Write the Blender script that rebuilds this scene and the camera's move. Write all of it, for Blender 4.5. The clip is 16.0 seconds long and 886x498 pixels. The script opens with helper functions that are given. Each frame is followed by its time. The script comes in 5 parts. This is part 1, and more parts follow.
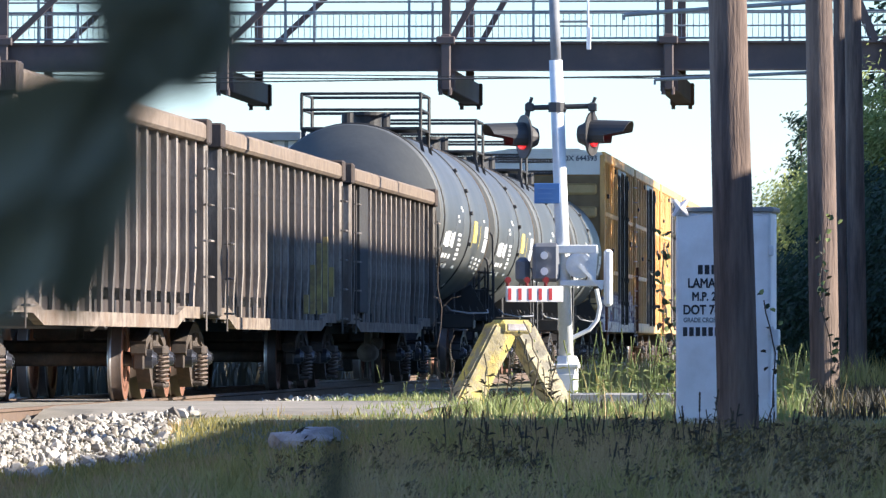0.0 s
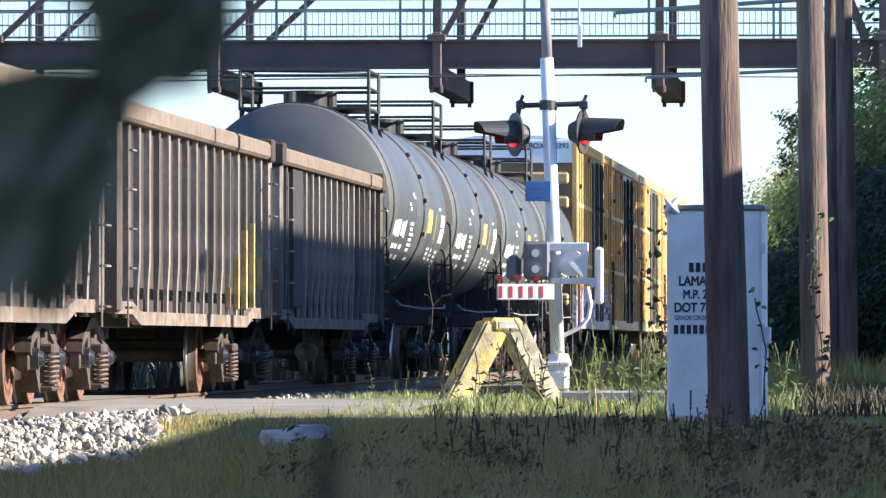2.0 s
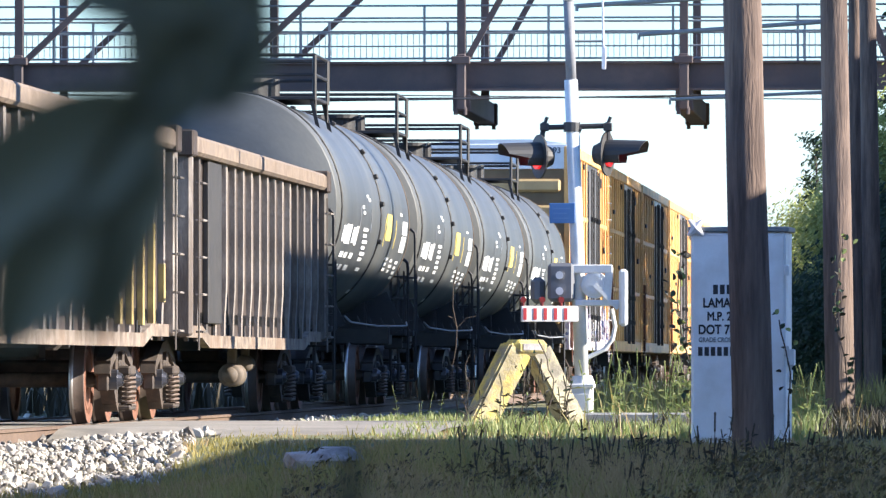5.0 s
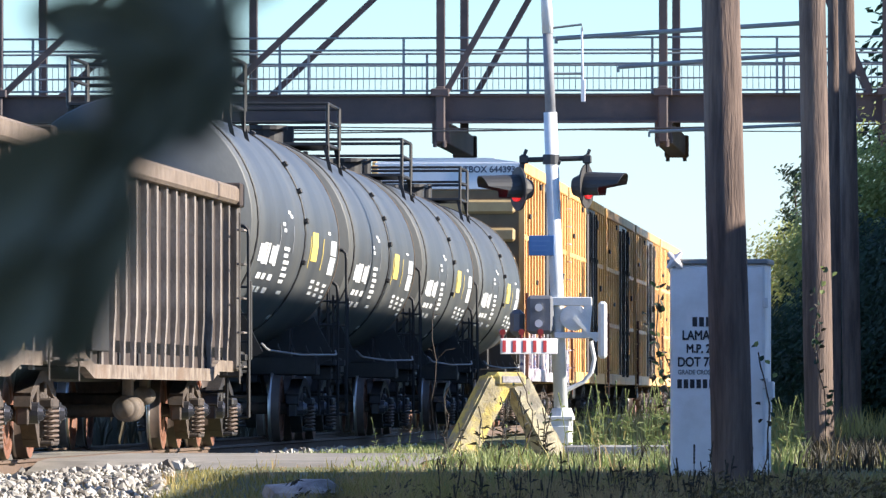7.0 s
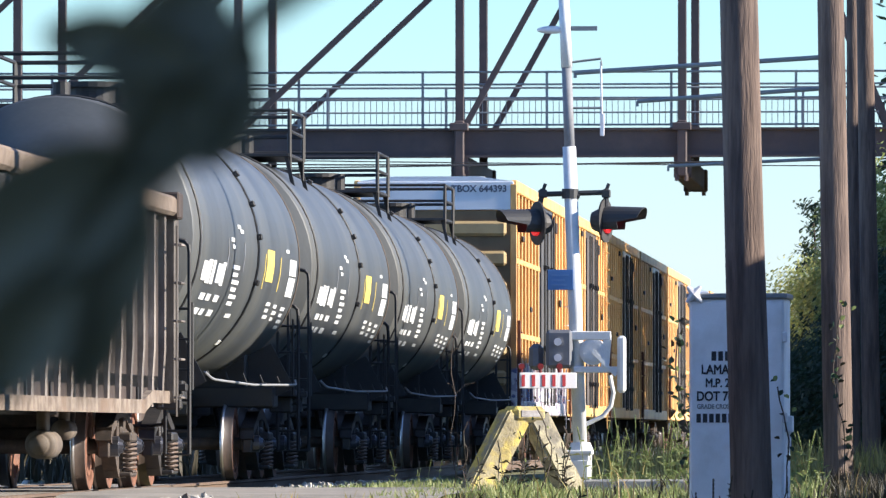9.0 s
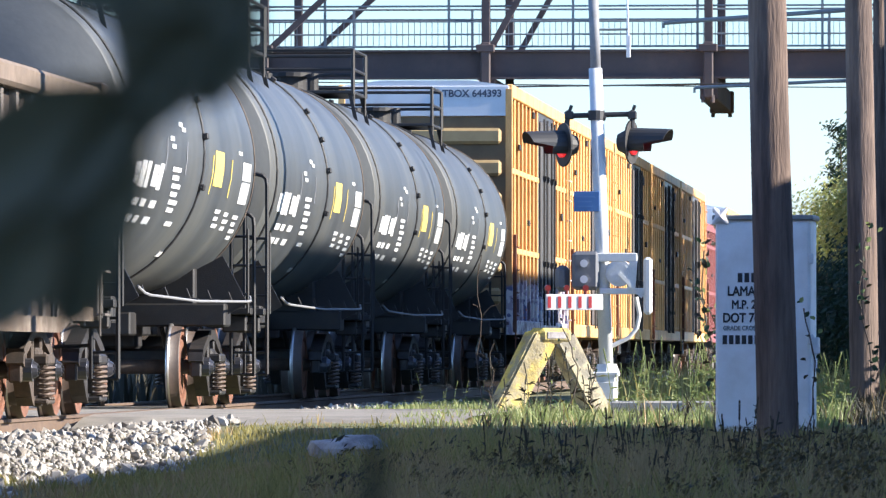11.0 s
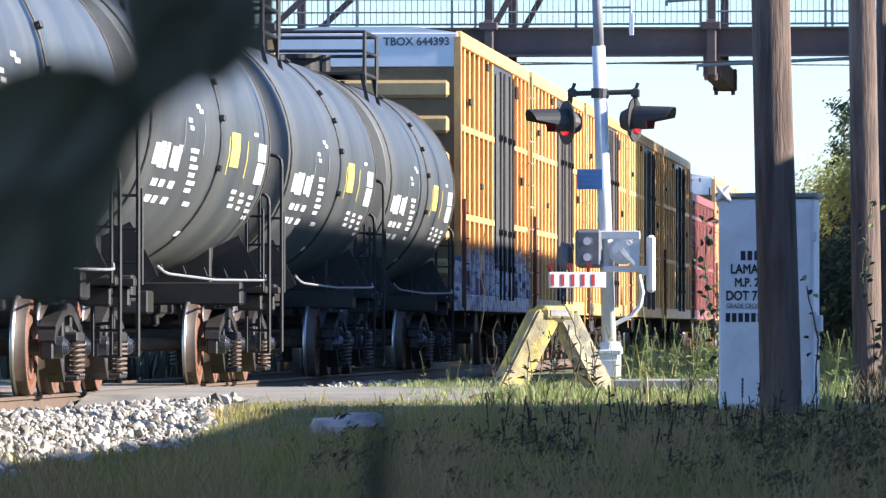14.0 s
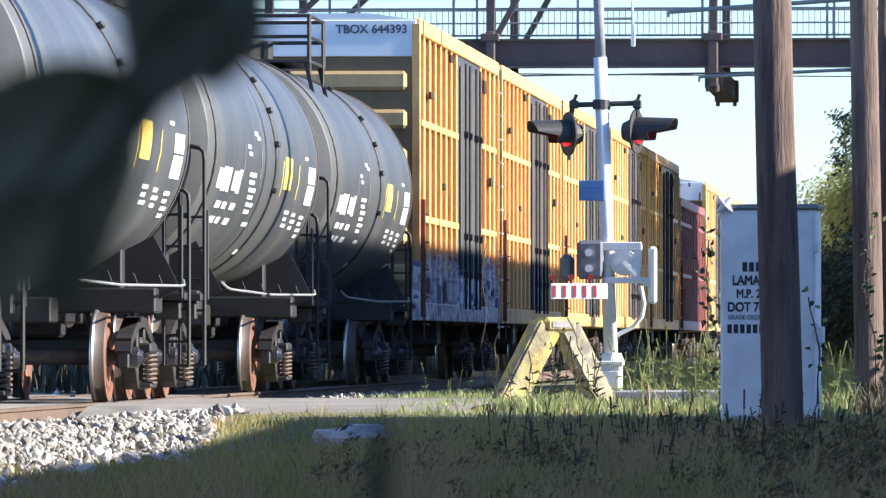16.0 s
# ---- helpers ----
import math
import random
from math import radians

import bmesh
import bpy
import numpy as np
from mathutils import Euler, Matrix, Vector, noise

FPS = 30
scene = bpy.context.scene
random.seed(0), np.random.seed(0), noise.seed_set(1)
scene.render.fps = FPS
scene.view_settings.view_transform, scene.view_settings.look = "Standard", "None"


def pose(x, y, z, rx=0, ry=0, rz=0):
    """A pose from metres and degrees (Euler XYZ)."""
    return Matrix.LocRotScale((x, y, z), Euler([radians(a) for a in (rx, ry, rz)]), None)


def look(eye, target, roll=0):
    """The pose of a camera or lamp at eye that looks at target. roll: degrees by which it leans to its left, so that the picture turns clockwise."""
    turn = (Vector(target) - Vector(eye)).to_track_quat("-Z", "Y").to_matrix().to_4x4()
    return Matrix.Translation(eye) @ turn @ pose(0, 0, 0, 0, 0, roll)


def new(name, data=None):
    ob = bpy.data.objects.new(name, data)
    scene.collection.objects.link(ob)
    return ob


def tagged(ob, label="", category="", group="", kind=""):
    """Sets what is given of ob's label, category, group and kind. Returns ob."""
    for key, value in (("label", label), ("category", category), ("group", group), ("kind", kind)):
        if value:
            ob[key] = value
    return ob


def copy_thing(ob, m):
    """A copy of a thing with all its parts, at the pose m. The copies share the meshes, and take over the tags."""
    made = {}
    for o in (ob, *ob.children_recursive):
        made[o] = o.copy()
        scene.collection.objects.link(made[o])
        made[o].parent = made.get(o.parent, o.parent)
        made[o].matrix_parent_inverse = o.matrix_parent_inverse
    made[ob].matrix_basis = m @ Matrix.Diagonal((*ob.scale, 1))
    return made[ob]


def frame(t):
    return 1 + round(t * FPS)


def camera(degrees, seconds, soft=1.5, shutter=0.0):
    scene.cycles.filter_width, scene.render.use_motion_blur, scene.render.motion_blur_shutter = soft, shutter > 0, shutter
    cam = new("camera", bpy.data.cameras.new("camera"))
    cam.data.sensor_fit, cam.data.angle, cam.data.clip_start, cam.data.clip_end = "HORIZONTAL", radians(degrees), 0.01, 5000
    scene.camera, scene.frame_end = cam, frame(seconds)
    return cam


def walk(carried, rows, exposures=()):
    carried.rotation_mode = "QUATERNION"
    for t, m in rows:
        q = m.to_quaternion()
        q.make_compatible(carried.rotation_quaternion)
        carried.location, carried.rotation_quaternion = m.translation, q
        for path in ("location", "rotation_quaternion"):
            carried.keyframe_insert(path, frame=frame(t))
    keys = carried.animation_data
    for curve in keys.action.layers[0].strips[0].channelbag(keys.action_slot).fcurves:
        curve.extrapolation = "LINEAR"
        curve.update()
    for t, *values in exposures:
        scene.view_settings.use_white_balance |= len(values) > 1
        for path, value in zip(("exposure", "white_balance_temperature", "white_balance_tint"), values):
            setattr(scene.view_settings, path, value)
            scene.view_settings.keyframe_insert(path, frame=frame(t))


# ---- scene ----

EYE_Z = 0.55          # lens above the rail tops
FOCAL = 12800.0       # long lens: focal length against a picture 1568 wide
cam = camera(7.01, 16.0, soft=1.3)
cam.data.dof.use_dof = True
cam.data.dof.focus_distance = 84.0
cam.data.dof.aperture_fstop = 19.0

# pan of the tripod head: seconds, sideways and downward swing
SWING = [(0, 0, 0), (0.5, 17, -13), (1, 27, 10), (1.5, -19, 19.5), (2, -16, -4), (2.5, 47, -20), (3, 72, -50),
         (3.5, 119, -129), (4, 104, -144), (4.5, 67, -120), (5, 27, 35), (5.2, 27, 41), (7.3, -12, 114),
         (7.5, -2, 130), (8, 53, 150), (8.5, 41, 150), (9, 24, 153), (9.5, 57, 30), (9.7, 66, 28),
         (11.8, 75, 8), (12, 84, 10), (12.5, 61, 19), (13, 67, 3), (13.5, 79, -20), (14, 76, -25),
         (14.5, 7, -7), (15, 28, -23), (15.5, 84, -20), (16, 79, -5)]


def head(dx, dy):
    yaw = math.degrees(math.atan((1667 + dx - 784) / FOCAL))
    tilt = math.degrees(math.atan((610 + dy - 441) / FOCAL))
    return pose(0, 0, EYE_Z, 90 + tilt, 0, yaw)


walk(cam, [(t, head(dx, dy)) for t, dx, dy in SWING], exposures=[(t, 1.53 + e, k, 10) for t, e, k in ((0, 0.12, 6200), (3, 0.10, 6200), (3.5, 0.24, 6200), (4, 0.57, 6200), (4.5, 0.52, 6200), (5, 0.24, 6200), (5.2, 0.18, 6200), (7.3, -0.12, 6200), (8, -0.2, 6200), (9, -0.2, 6200), (9.5, -0.12, 6200), (9.7, -0.05, 6150), (11.8, 0.06, 6050), (16, 0.06, 6050))])

# ---- world and sun ----
SUN_ELEV, SUN_AZ = 25.0, -2.0     # degrees; azimuth counted from +x towards +y
world = bpy.data.worlds.new("world")
scene.world = world
world.use_nodes = True
wn = world.node_tree.nodes
wl = world.node_tree.links
sky = wn.new("ShaderNodeTexSky")
sky.sky_type = "NISHITA"
sky.sun_disc = False
sky.sun_elevation = radians(SUN_ELEV)
sky.sun_rotation = radians(90 - SUN_AZ)
sky.altitude = 1500
sky.air_density, sky.dust_density, sky.ozone_density = 0.6, 0.0, 3.4
wn["Background"].inputs[1].default_value = 0.15
wl.new(sky.outputs[0], wn["Background"].inputs[0])
sun = new("sun", bpy.data.lights.new("sun", "SUN"))
sun.data.energy, sun.data.angle, sun.data.color = 4.9, radians(0.6), (1.0, 0.90, 0.76)
az, el = radians(SUN_AZ), radians(SUN_ELEV)
SUN_DIR = Vector((math.cos(el) * math.cos(az), math.cos(el) * math.sin(az), math.sin(el)))
sun.matrix_world = look(SUN_DIR * 200, (0, 0, 0))


# ---- materials ----
def mat(name, col, rough=0.7, metal=0.0, col2=None, scale=6.0, amount=0.5, grain=0.15, bump=0.2, col3=None, scale3=1.2,
        stretch=(1, 1, 1), rnd=0.0, bump_scale=60.0, spec=0.5, low=0.42, high=0.62, sprayed=0.0):
    """Two-scale noise between col and col2, large stains of col3, fine grain and bump."""
    m = bpy.data.materials.new(name)
    m.use_nodes = True
    nt = m.node_tree
    N, L = nt.nodes, nt.links
    b = N["Principled BSDF"]
    b.inputs["Roughness"].default_value = rough
    b.inputs["Metallic"].default_value = metal
    b.inputs["Specular IOR Level"].default_value = spec
    tc = N.new("ShaderNodeTexCoord")
    mp = N.new("ShaderNodeMapping")
    mp.inputs["Scale"].default_value = stretch
    L.new(tc.outputs["Object"], mp.inputs[0])

    def noise_tex(s, detail=6):
        n = N.new("ShaderNodeTexNoise")
        n.inputs["Scale"].default_value = s
        n.inputs["Detail"].default_value = detail
        n.inputs["Roughness"].default_value = 0.62
        L.new(mp.outputs[0], n.inputs["Vector"])
        return n

    def ramp(n, a, c):
        r = N.new("ShaderNodeMapRange")
        r.inputs[1].default_value, r.inputs[2].default_value = a, c
        L.new(n.outputs[0], r.inputs[0])
        return r

    def mix(fac, a, c, k=1.0):
        x = N.new("ShaderNodeMix")
        x.data_type = "RGBA"
        mul = N.new("ShaderNodeMath")
        mul.operation = "MULTIPLY"
        mul.inputs[1].default_value = k
        L.new(fac, mul.inputs[0])
        L.new(mul.outputs[0], x.inputs[0])
        for sock, v in ((x.inputs[6], a), (x.inputs[7], c)):
            if isinstance(v, tuple):
                sock.default_value = (*v, 1)
            else:
                L.new(v, sock)
        return x.outputs[2]

    dark = tuple(c * 0.55 for c in col)
    out = mix(ramp(noise_tex(scale), low, high).outputs[0], col, col2 or dark, amount)
    if col3:
        out = mix(ramp(noise_tex(scale3, 4), 0.48, 0.66).outputs[0], out, col3, 0.8)
    g = noise_tex(bump_scale, 3)
    out = mix(ramp(g, 0.35, 0.7).outputs[0], out, tuple(c * 0.35 for c in col), grain)
    if sprayed:
        # spray paint up to about that height, in blotches of lilac, white and dark
        sx = N.new("ShaderNodeSeparateXYZ")
        L.new(tc.outputs["Object"], sx.inputs[0])
        oi2 = N.new("ShaderNodeObjectInfo")
        add = N.new("ShaderNodeVectorMath")
        add.operation = "MULTIPLY_ADD"
        add.inputs[1].default_value = (1, 1, 1)
        comb = N.new("ShaderNodeCombineXYZ")
        mu = N.new("ShaderNodeMath")
        mu.operation = "MULTIPLY"
        mu.inputs[1].default_value = 6.0
        L.new(oi2.outputs["Random"], mu.inputs[0])
        L.new(mu.outputs[0], comb.inputs[1])
        L.new(tc.outputs["Object"], add.inputs[0])
        L.new(comb.outputs[0], add.inputs[2])
        n1 = N.new("ShaderNodeTexNoise")
        n1.inputs["Scale"].default_value = 1.6
        L.new(add.outputs[0], n1.inputs["Vector"])
        edge = N.new("ShaderNodeMath")
        edge.operation = "MULTIPLY_ADD"
        edge.inputs[1].default_value = 1.5
        L.new(n1.outputs[0], edge.inputs[0])
        edge.inputs[2].default_value = sprayed - 0.75
        under = N.new("ShaderNodeMath")
        under.operation = "SUBTRACT"
        L.new(edge.outputs[0], under.inputs[0])
        L.new(sx.outputs[2], under.inputs[1])
        mask = N.new("ShaderNodeMapRange")
        mask.inputs[1].default_value, mask.inputs[2].default_value = 0.0, 0.08
        L.new(under.outputs[0], mask.inputs[0])
        n2 = N.new("ShaderNodeTexNoise")
        n2.inputs["Scale"].default_value = 3.5
        L.new(add.outputs[0], n2.inputs["Vector"])
        cr = N.new("ShaderNodeValToRGB")
        cr.color_ramp.interpolation = "CONSTANT"
        cr.color_ramp.elements[0].color = (0.07, 0.05, 0.09, 1)
        cr.color_ramp.elements[1].position, cr.color_ramp.elements[1].color = 0.40, (0.40, 0.36, 0.44, 1)
        e3 = cr.color_ramp.elements.new(0.49)
        e3.color = (0.68, 0.66, 0.66, 1)
        e4 = cr.color_ramp.elements.new(0.60)
        e4.color = (0.10, 0.13, 0.28, 1)
        e5 = cr.color_ramp.elements.new(0.68)
        e5.color = (0.30, 0.10, 0.08, 1)
        L.new(n2.outputs[0], cr.inputs[0])
        out = mix(mask.outputs[0], out, cr.outputs[0], 0.92)
    if rnd:
        oi = N.new("ShaderNodeObjectInfo")
        hs = N.new("ShaderNodeHueSaturation")
        r = N.new("ShaderNodeMapRange")
        r.inputs[3].default_value, r.inputs[4].default_value = 1 - rnd, 1 + rnd
        L.new(oi.outputs["Random"], r.inputs[0])
        L.new(r.outputs[0], hs.inputs["Value"])
        L.new(out, hs.inputs["Color"])
        out = hs.outputs[0]
    L.new(out, b.inputs["Base Color"])
    if bump:
        bp = N.new("ShaderNodeBump")
        bp.inputs["Strength"].default_value = bump
        bp.inputs["Distance"].default_value = 0.02
        L.new(g.outputs[0], bp.inputs["Height"])
        L.new(bp.outputs[0], b.inputs["Normal"])
    return m


def leaf_mat(name, col, col2, through_light=0.35, island=True):
    m = bpy.data.materials.new(name)
    m.use_nodes = True
    N, L = m.node_tree.nodes, m.node_tree.links
    b = N["Principled BSDF"]
    b.inputs["Roughness"].default_value = 0.6
    geo = N.new("ShaderNodeNewGeometry")
    x = N.new("ShaderNodeMix")
    x.data_type = "RGBA"
    x.inputs[6].default_value, x.inputs[7].default_value = (*col, 1), (*col2, 1)
    L.new(geo.outputs["Random Per Island"], x.inputs[0])
    L.new(x.outputs[2], b.inputs["Base Color"])
    tr = N.new("ShaderNodeBsdfTranslucent")
    L.new(x.outputs[2], tr.inputs[0])
    ms = N.new("ShaderNodeMixShader")
    ms.inputs[0].default_value = through_light
    L.new(b.outputs[0], ms.inputs[1])
    L.new(tr.outputs[0], ms.inputs[2])
    L.new(ms.outputs[0], N["Material Output"].inputs[0])
    return m


# Wall brown, set much darker than the ribs and the chord.
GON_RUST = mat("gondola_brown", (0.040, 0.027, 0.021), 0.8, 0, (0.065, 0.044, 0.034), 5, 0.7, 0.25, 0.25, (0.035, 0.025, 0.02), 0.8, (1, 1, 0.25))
GON_DARK = mat("gondola_dark_steel", (0.028, 0.026, 0.026), 0.7, 0, (0.05, 0.045, 0.04), 5, 0.6, 0.25, 0.2)
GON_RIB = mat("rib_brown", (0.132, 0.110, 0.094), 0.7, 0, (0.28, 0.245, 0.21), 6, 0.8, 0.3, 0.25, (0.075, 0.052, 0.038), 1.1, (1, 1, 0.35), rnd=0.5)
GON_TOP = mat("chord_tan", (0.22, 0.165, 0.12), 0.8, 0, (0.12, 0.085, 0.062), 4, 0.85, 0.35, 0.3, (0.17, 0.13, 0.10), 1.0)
GON_SILL = mat("sill_pale_dust", (0.25, 0.20, 0.155), 0.8, 0, (0.10, 0.07, 0.05), 5, 0.9, 0.35, 0.3, (0.15, 0.095, 0.06), 1.6)
GOLD = mat("faded_gold_paint", (0.48, 0.36, 0.12), 0.7, 0, (0.22, 0.165, 0.09), 5, 0.8, 0.3, 0.1, (0.18, 0.11, 0.06), 2.0)
RESERVOIR = mat("reservoir_dusty_brown", (0.11, 0.085, 0.065), 0.75, 0, (0.18, 0.14, 0.105), 5, 0.7, 0.2, 0.1)
BLACK = mat("black_steel", (0.014, 0.0135, 0.014), 0.6, 0, (0.030, 0.026, 0.024), 4, 0.6, 0.2, 0.15)
TANK = mat("tank_black_paint", (0.050, 0.055, 0.061), 0.48, 0, (0.078, 0.083, 0.086), 2.2, 0.8, 0.14, 0.05, (0.112, 0.112, 0.102), 0.7, (0.2, 1, 0.2), spec=0.5)
TRUCK = mat("truck_steel_dust", (0.055, 0.042, 0.034), 0.8, 0, (0.11, 0.078, 0.057), 7, 0.7, 0.25, 0.25)
WHEEL = mat("wheel_rust", (0.21, 0.09, 0.052), 0.65, 0.0, (0.10, 0.05, 0.034), 8, 0.6, 0.2, 0.15)
TRUCK_DARK = mat("truck_black_grease", (0.018, 0.017, 0.018), 0.55, 0, (0.045, 0.036, 0.030), 7, 0.6, 0.2, 0.2)
# Slight blue in this steel stands in for sheen on the caps.
BEARING = mat("bearing_steel_sky_sheen", (0.10, 0.105, 0.13), 0.3, 0.6, (0.05, 0.045, 0.045), 9, 0.5, 0.2, 0.05)
TREAD_DULL = mat("tread_brown_steel", (0.085, 0.058, 0.045), 0.55, 0.0, (0.05, 0.036, 0.03), 8, 0.6, 0.2, 0.1)
TREAD = mat("tread_bright_steel", (0.50, 0.47, 0.44), 0.42, 1.0, (0.4, 0.38, 0.36), 9, 0.5, 0.1, 0.03)
SPRING = mat("spring_steel", (0.13, 0.098, 0.078), 0.6, 0.2, (0.16, 0.10, 0.07), 9, 0.5, 0.2, 0.1)
BOX_YEL = mat("boxcar_yellow", (0.53, 0.275, 0.085), 0.6, 0, (0.36, 0.17, 0.04), 2.5, 0.7, 0.2, 0.05, (0.24, 0.11, 0.035), 0.7, (1, 1, 0.3))
BOX_POST = mat("post_yellow", (0.74, 0.43, 0.15), 0.6, 0, (0.61, 0.32, 0.10), 4, 0.8, 0.25, 0.08, (0.30, 0.14, 0.05), 1.3, (1, 1, 0.25), rnd=0.25)
# End wall tan darkened: the shade between the ribs is in the colour.
BOX_TAN_SHADED = mat("end_tan_shaded", (0.19, 0.125, 0.06), 0.7, 0, (0.14, 0.09, 0.045), 3, 0.6, 0.15, 0.05)
BOX_TAN = mat("end_tan", (0.42, 0.30, 0.14), 0.65, 0, (0.33, 0.22, 0.10), 3, 0.6, 0.15, 0.05)
BOX_WHITE = mat("boxcar_white", (0.72, 0.73, 0.74), 0.5, 0, (0.60, 0.60, 0.60), 2, 0.5, 0.08, 0.03)
BOX_DOOR = mat("door_charcoal", (0.04, 0.036, 0.036), 0.5, 0, (0.10, 0.068, 0.052), 3, 0.7, 0.15, 0.05, (0.15, 0.09, 0.055), 1.3, (1, 1, 0.3), rnd=0.25)
BOX_TAGGED = mat("boxcar_yellow_sprayed", (0.53, 0.275, 0.085), 0.6, 0, (0.36, 0.17, 0.04), 2.5, 0.7, 0.2, 0.05, (0.24, 0.11, 0.035), 0.7, (1, 1, 0.3), sprayed=1.9)
POST_TAGGED = mat("post_yellow_sprayed", (0.74, 0.43, 0.15), 0.6, 0, (0.61, 0.32, 0.10), 4, 0.8, 0.25, 0.08, (0.30, 0.14, 0.05), 1.3, (1, 1, 0.25), rnd=0.25, sprayed=1.9)
DOOR_TAGGED = mat("door_charcoal_sprayed", (0.045, 0.045, 0.05), 0.5, 0, (0.075, 0.07, 0.07), 3, 0.5, 0.15, 0.05, sprayed=1.5)
MAROON = mat("boxcar_maroon", (0.24, 0.055, 0.045), 0.6, 0, (0.16, 0.045, 0.04), 3, 0.6, 0.15, 0.05)
RUST_RED = mat("ladder_rust_red", (0.16, 0.06, 0.035), 0.8, 0, (0.09, 0.04, 0.028), 6, 0.7, 0.25, 0.2)
STENCIL = mat("white_stencil", (0.72, 0.72, 0.70), 0.6, 0, (0.5, 0.5, 0.49), 12, 0.6, 0.1, 0.0)
LABEL_Y = mat("yellow_label", (0.72, 0.55, 0.12), 0.6, 0, (0.55, 0.42, 0.1), 10, 0.5, 0.1, 0.0)
INK = mat("black_lettering", (0.02, 0.02, 0.025), 0.6, 0, (0.035, 0.035, 0.04), 20, 0.5, 0.1, 0.0)
INK_BLUE = mat("blue_black_lettering", (0.05, 0.07, 0.11), 0.6, 0, (0.08, 0.1, 0.14), 20, 0.5, 0.1, 0.0)
GALV = mat("galvanised_aluminium", (0.70, 0.70, 0.69), 0.5, 0.0, (0.58, 0.58, 0.57), 6, 0.5, 0.15, 0.05)
CASE_PAINT = mat("case_white_paint", (0.86, 0.86, 0.85), 0.5, 0, (0.78, 0.78, 0.77), 3, 0.5, 0.06, 0.05, (0.66, 0.64, 0.60), 1.3)
POLE_WOOD = mat("pole_wood", (0.165, 0.114, 0.088), 0.9, 0, (0.06, 0.040, 0.034), 11, 0.9, 0.35, 0.9, (0.24, 0.18, 0.14), 1.7, (1, 1, 0.10), bump_scale=40)
BRIDGE = mat("bridge_brown_steel", (0.066, 0.047, 0.046), 0.7, 0, (0.105, 0.072, 0.062), 2, 0.7, 0.2, 0.1, (0.045, 0.036, 0.036), 0.5)
RAILING = mat("railing_grey_steel", (0.22, 0.23, 0.23), 0.5, 0.0, (0.17, 0.18, 0.18), 5, 0.5, 0.1, 0.0)
MAST_GREY = mat("dull_plain_grey", (0.24, 0.24, 0.25), 0.7, 0, (0.17, 0.17, 0.18), 7, 0.6, 0.2, 0.05)
GATE_GREY = mat("gate_machine_grey", (0.13, 0.135, 0.15), 0.5, 0, (0.18, 0.18, 0.19), 5, 0.5, 0.1, 0.05)
ROCK = mat("broken_concrete_grey", (0.46, 0.43, 0.42), 0.9, 0, (0.18, 0.155, 0.15), 5, 0.8, 0.25, 0.4)
BARE_CONC = mat("worn_beige_paint", (0.50, 0.44, 0.29), 0.9, 0, (0.26, 0.24, 0.20), 7.0, 0.9, 0.4, 0.6, (0.13, 0.11, 0.09), 3.4, bump_scale=40, low=0.46, high=0.56)
YELLOW_CONC = mat("worn_yellow_paint", (0.70, 0.54, 0.12), 0.85, 0, (0.34, 0.30, 0.21), 4.0, 0.9, 0.4, 0.6, (0.15, 0.125, 0.09), 2.6, bump_scale=40, low=0.46, high=0.56)
LAMP_DARK = mat("dark_red_lamp", (0.16, 0.02, 0.02), 0.3, 0, (0.1, 0.015, 0.015), 20, 0.5, 0.1, 0.0)
SIGN_BLUE = mat("sign_blue", (0.07, 0.17, 0.38), 0.45, 0, (0.09, 0.2, 0.42), 5, 0.4, 0.1, 0.0)
REFL_WHITE = mat("reflective_white", (0.80, 0.76, 0.74), 0.4, 0, (0.7, 0.66, 0.64), 8, 0.4, 0.1, 0.0)
REFL_RED = mat("reflective_red", (0.42, 0.045, 0.05), 0.4, 0, (0.45, 0.05, 0.06), 8, 0.4, 0.1, 0.0)
LENS_RED = mat("red_lens", (0.45, 0.015, 0.02), 0.15, 0, (0.3, 0.01, 0.015), 20, 0.5, 0.1, 0.0)
LENS_RED.node_tree.nodes["Principled BSDF"].inputs["Emission Color"].default_value = (0.9, 0.03, 0.03, 1)
LENS_RED.node_tree.nodes["Principled BSDF"].inputs["Emission Strength"].default_value = 0.3
DISC = mat("disc_grey_black", (0.035, 0.033, 0.032), 0.6, 0, (0.07, 0.06, 0.055), 8, 0.5, 0.1, 0.0)
SIGN_PALE = mat("sign_pale_blue", (0.10, 0.20, 0.41), 0.5, 0, (0.12, 0.22, 0.43), 9, 0.4, 0.1, 0.0)
HOOD = mat("black_hood", (0.03, 0.03, 0.032), 0.55, 0, (0.035, 0.033, 0.032), 8, 0.5, 0.1, 0.0)
WIRE = mat("wire_black", (0.03, 0.03, 0.032), 0.6, 0, (0.05, 0.05, 0.05), 5, 0.4, 0.1, 0.0)
RAIL_STEEL = mat("rail_rust", (0.15, 0.10, 0.07), 0.7, 0.1, (0.09, 0.06, 0.045), 6, 0.6, 0.2, 0.15)
TIE_WOOD = mat("tie_wood", (0.11, 0.085, 0.065), 0.9, 0, (0.06, 0.05, 0.04), 8, 0.6, 0.3, 0.4)
STONE = mat("ballast_stone", (0.47, 0.44, 0.39), 0.85, 0, (0.27, 0.235, 0.195), 9, 0.7, 0.2, 0.2, rnd=0.3)
STONE_LOOSE = leaf_mat("ballast_stone_loose", (0.56, 0.52, 0.455), (0.11, 0.09, 0.07), 0.0)
ASPHALT = mat("asphalt_pale", (0.29, 0.26, 0.22), 0.9, 0, (0.19, 0.17, 0.145), 2.2, 0.8, 0.35, 0.4, (0.36, 0.32, 0.27), 0.6)
